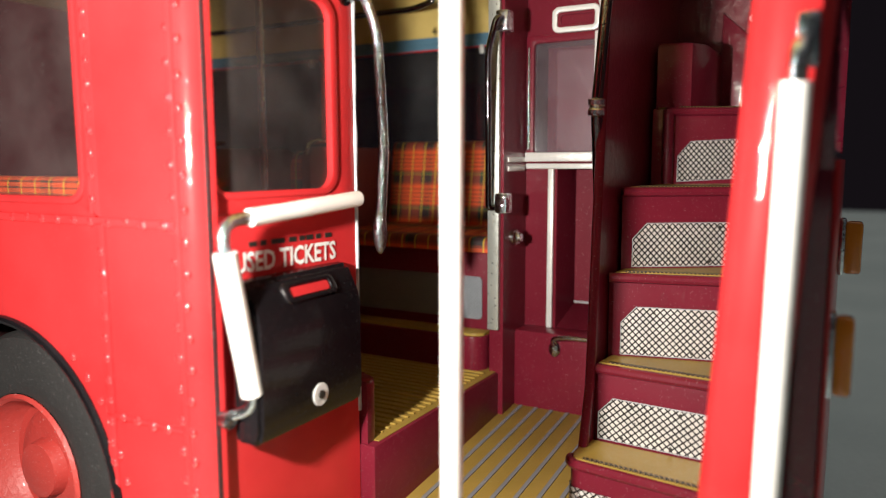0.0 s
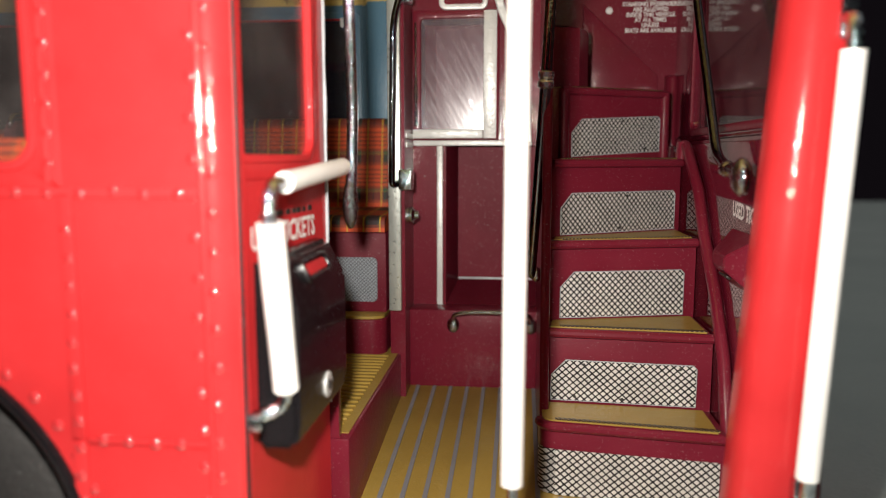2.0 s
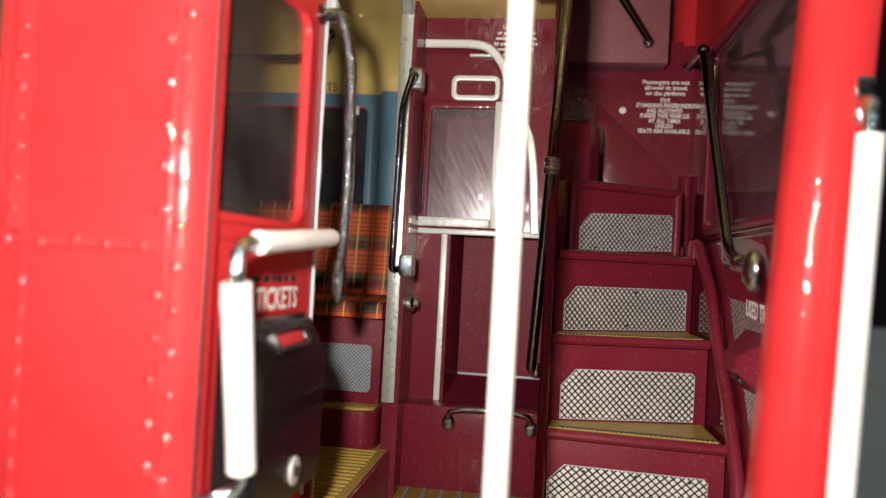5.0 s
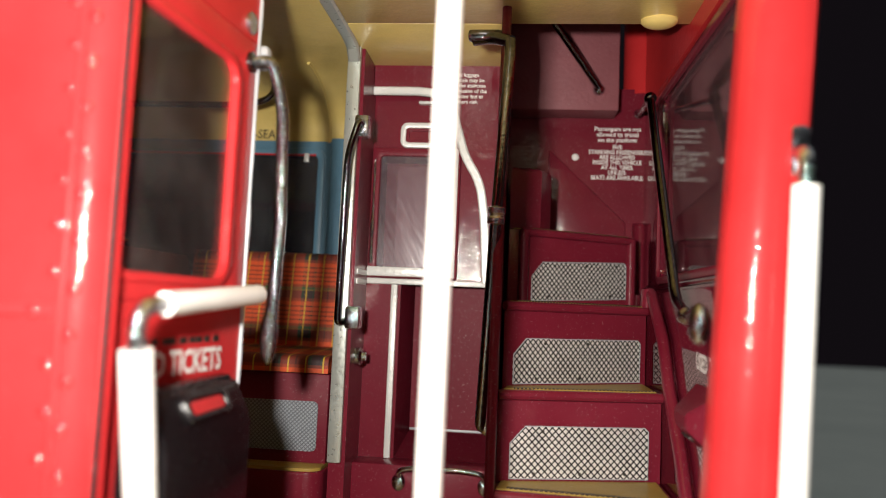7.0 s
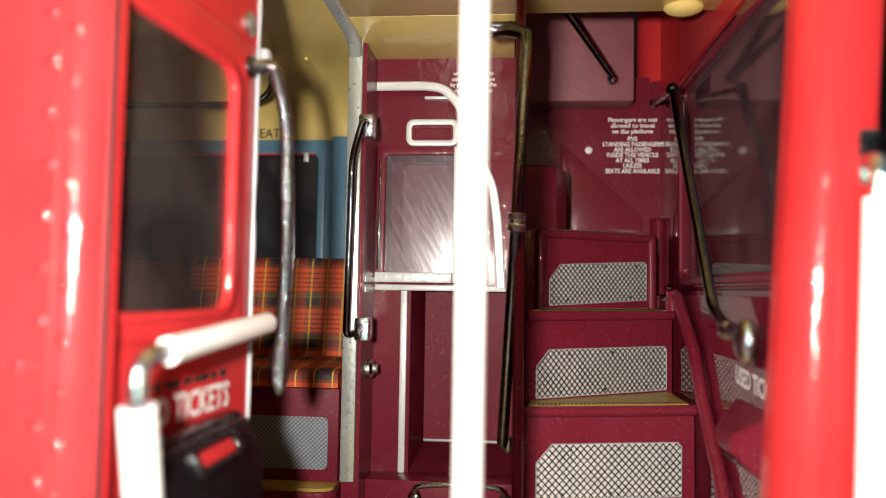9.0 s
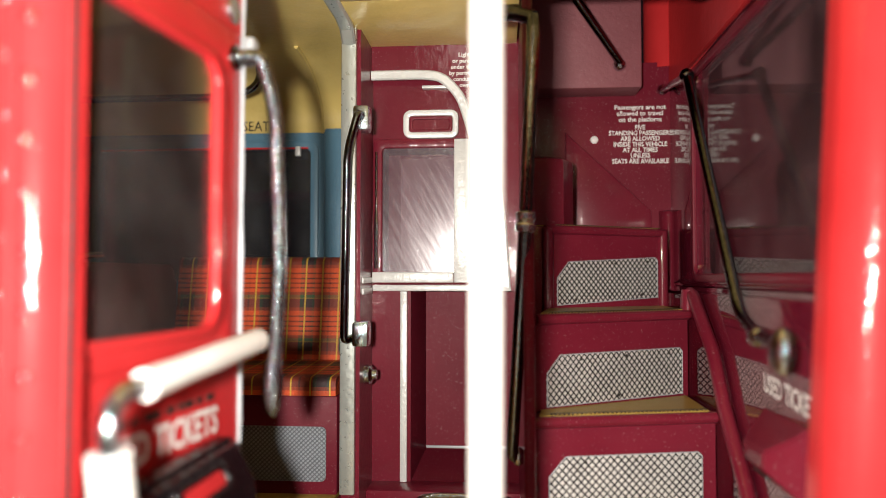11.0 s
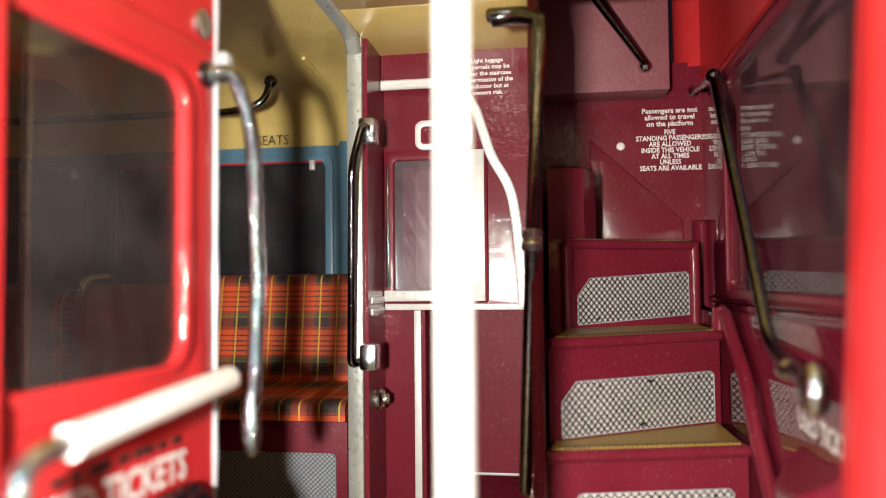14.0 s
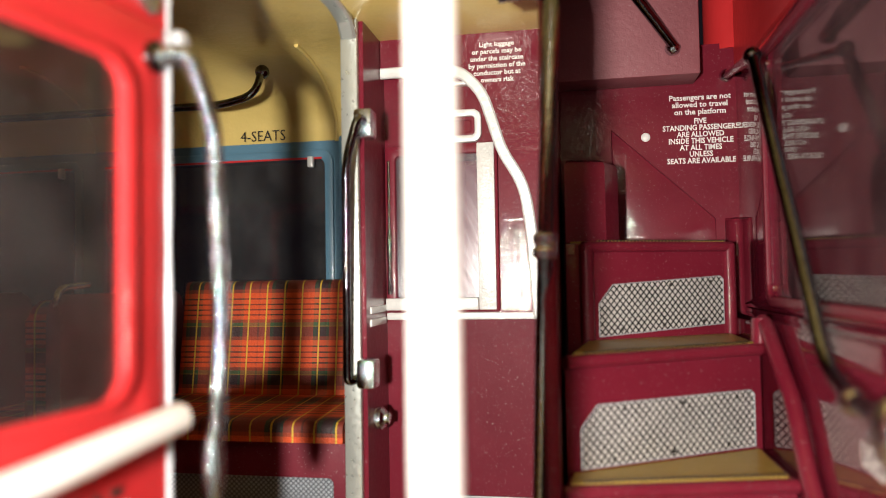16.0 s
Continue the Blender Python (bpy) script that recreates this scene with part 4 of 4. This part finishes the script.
setting("wall_stair_upper", box((-0.92, 3.19, 1.997), (-0.388, 3.42, 3.3), 0.008), MAROON_DULL, "dull grey-maroon cloth-textured panel above the stairs", "wall")
post_loop = [(-0.25 - 0.088 * math.cos(radians(a)), 3.42 - 0.10 * math.sin(radians(a))) for a in range(0, 181, 12)]
part("post_collar", plate([(-0.25 + (a + 0.25) * 0.9, 3.42 + (q - 3.42) * 0.9) for a, q in post_loop], XY(2.03), 0, 0.10, 0.008), MAROON, wall_s)
setting("post_red", plate(post_loop, XY(2.12), 0, 1.18), RED, "bright red inside of the rear corner post", "post")
setting("wall_well_left", box((-0.95, 2.46, 2.2), (-0.905, 3.4, 3.3), 0), MAROON, "plain maroon side of the stairwell", "wall")
setting("wall_well_front", box((-0.95, 2.43, 2.2), (-0.16, 2.46, 3.3), 0), MAROON, "plain maroon front of the stairwell", "wall")
setting("ceiling_well", box((-1.0, 2.4, 3.3), (-0.1, 3.45, 3.34), 0), CREAM, "cream ceiling over the stairwell", "ceiling")
ur = thing("upper_rail", (-0.48, 3.19, 2.09), "short dark rail rising from the stairwell wall", "handrail")
part("bar", tube([(-0.482, 3.165, 2.095), (-0.75, 2.90, 2.36), (-0.80, 2.85, 2.42)], 0.017), DARK_CHROME, ur)
part("foot", ball((-0.482, 3.178, 2.088), 0.027), CHROME, ur)

# ---- rear wall with its window ----
RW = YZ(-0.245, -1)
bm = plate([(1.56, -0.1), (3.36, -0.1), (3.36, 1.18), (1.56, 1.18)], RW, -0.05, 0)
ring(rrect(1.56, 1.18, 3.36, 2.03, 0.001), rrect(1.62, 1.22, 2.94, 1.97, 0.05), RW, -0.05, 0, 0.01, bm)
rear = setting("wall_rear", bm, MAROON_GLASSY, "glossy maroon inner face of the rear end", "wall")
part("header", plate([(1.56, 2.03), (3.36, 2.03), (3.36, 2.9), (1.56, 2.9)], RW, -0.05, 0.004), RED, rear, "red inner skin above the rear window")
part("lining", plate([(1.64, -0.06), (3.32, -0.06), (3.32, 1.165), (1.64, 1.165)], RW, 0.002, 0.040, 0.006), MAROON_GLASSY, rear, "glossy maroon lining below the rear window")
part("button", ball((-0.287, 2.34, 0.494), 0.03, scale=(0.35, 0.8, 1.3)), CHROME, rear, "oval chrome button")
part("window_rim", ring(rrect(1.60, 1.20, 2.96, 1.99, 0.06), rrect(1.63, 1.23, 2.93, 1.96, 0.04), RW, 0, 0.014, 0.005), MAROON, rear)
w = part("window_pane", plate(rrect(1.61, 1.21, 2.95, 1.98, 0.05), RW, -0.022, -0.016), GLASS_REAR, rear, "clear plastic rear window")
w.visible_shadow = False
part("outer_skin", box((-0.194, 1.60, -0.12), (-0.186, 3.36, 1.2), 0.003), RED, rear, "red outer skin")
words("lettering", ["USED TICKETS"], 0.068, lambda a, b, c: Vector((-0.285 - c, -a, b - 0.06 * (a + 1.96))), -1.965, 0.915, 0.1, rear, stretch=0.76, lift=0.004, bold=0.002)
b2 = thing("ticket_bin", (-0.29, 1.995, 0.70), "maroon used-ticket bin on the inner rear wall", "bin")
bm = bmesh.new()
back = [(1.855, 0.70), (2.135, 0.70), (2.135, 0.885), (1.855, 0.885)]
mid = [(1.885, 0.725), (2.10, 0.725), (2.115, 0.86), (1.87, 0.86)]
front = [(1.935, 0.775), (2.055, 0.775), (2.065, 0.815), (1.925, 0.815)]
rows = [[bm.verts.new((x, q, z)) for q, z in loop] for x, loop in ((-0.286, back), (-0.312, mid), (-0.366, front))]
for r0, r1 in zip(rows, rows[1:]):
    for k in range(4):
        bm.faces.new((r0[k], r0[(k + 1) % 4], r1[(k + 1) % 4], r1[k]))
bm.faces.new(rows[0])
bm.faces.new(rows[-1])
bmesh.ops.bevel(bm, geom=bm.edges[:], offset=0.005, segments=2, affect="EDGES")
part("body", bm, MAROON, b2)
part("slot", plate(rrect(-0.045, -0.010, 0.045, 0.010, 0.006), lambda p, q, c: Vector((-0.341 + q * 0.75 - c * 0.6, 1.995 + p, 0.748 + q * -0.6 - c * 0.75)), 0.0, 0.006), PRINT_BLACK, b2, "dark slot")

rr = thing("rear_rail", (-0.34, 2.6, 1.1), "slanting dark chrome rail with fittings beside the rear window", "handrail")
part("bar", tube(fillet([(-0.346, 2.645, 1.893), (-0.360, 2.085, 1.12), (-0.362, 1.96, 1.083), (-0.366, 1.77, 1.064)], 0.05), 0.016), DARK_CHROME, rr)
part("stay", tube([(-0.278, 3.33, 2.018), (-0.346, 2.645, 1.893)], 0.013), CHROME, rr)
part("stay_foot", ball((-0.278, 3.325, 2.018), 0.024), CHROME, rr)
part("knuckle", ball((-0.346, 2.645, 1.893), 0.024), DARK_CHROME, rr)
part("knuckle", ball((-0.363, 1.95, 1.078), 0.026, scale=(1, 1.3, 1)), CHROME, rr)
part("knuckle", ball((-0.366, 1.79, 1.058), 0.033, scale=(0.9, 1.2, 1.65)), CHROME, rr)

# ---- rear corner pillar with white handle ----
pil = [(-0.392, 1.60), (-0.400, 1.54), (-0.395, 1.495), (-0.375, 1.468), (-0.335, 1.452), (-0.29, 1.450), (-0.262, 1.462), (-0.246, 1.49), (-0.240, 1.55), (-0.238, 1.62)]
LEAN = lambda a, b, c: Vector((a + 0.004 + 0.062 * (c - 1.12), b, c - 0.12))
pillar = setting("pillar", plate(pil, LEAN, 0, 3.0), RED, "glossy red rounded rear corner pillar", "pillar")
wh = thing("pillar_handle", (-0.28, 1.45, 0.28), "white grab handle with chrome brackets on the red pillar", "handle")
part("grip", tube(subdiv((-0.284, 1.427, 0.345), (-0.262, 1.385, 1.345), 10), 0.028, 14), WHITE, wh, "white grip")
part("bar", tube(fillet([(-0.285, 1.47, 0.285), (-0.284, 1.427, 0.280), (-0.260, 1.385, 1.41), (-0.250, 1.475, 1.43)], 0.03), 0.018), CHROME, wh)
for z, x, y in ((0.285, -0.29, 1.43), (1.43, -0.25, 1.44)):
    part("bracket", box((x - 0.022, y, z - 0.055), (x + 0.022, y + 0.045, z + 0.055), 0.012), CHROME, wh)
al = thing("indicator_lamp", (-0.185, 1.74, 0.65), "amber indicator lamp in a chrome surround on the outer rear corner", "lamp")
part("surround", box((-0.20, 1.715, 0.645), (-0.172, 1.785, 0.845), 0.01), CHROME, al)
part("lens", box((-0.176, 1.725, 0.65), (-0.135, 1.775, 0.84), 0.012), AMBER, al, "amber lens")
a2 = thing("rear_lamp", (-0.185, 2.7, 0.81), "amber rear lamp in a chrome surround on the outer rear face", "lamp")
part("surround", box((-0.188, 2.66, 0.805), (-0.165, 2.74, 1.0), 0.01), CHROME, a2)
part("lens", box((-0.168, 2.67, 0.81), (-0.115, 2.73, 0.99), 0.012), AMBER, a2, "amber lens")

# ---- platform ceiling with stairwell opening ----
bm = box((-1.50, 1.10, 2.105), (-0.15, 2.46, 2.2), 0.006)
box((-1.50, 2.46, 2.105), (-0.905, 3.34, 2.2), 0.006, bm)
ceil_p = setting("ceiling_platform", bm, CREAM, "cream platform ceiling with an opening over the stairs", "ceiling")
part("rounded_lip", ball((-0.36, 2.42, 2.103), 0.06, scale=(1.1, 0.9, 0.45)), CREAM, ceil_p)
setting("roof", box((-4.4, 1.1, 2.86), (-0.95, 3.4, 2.92), 0.01), RED, "plain red upper body closing the model above", "roof")
setting("wall_outer_front", box((-4.45, 1.1, 2.2), (-4.4, 3.4, 2.9), 0), RED, "plain red upper front closing the model", "wall")
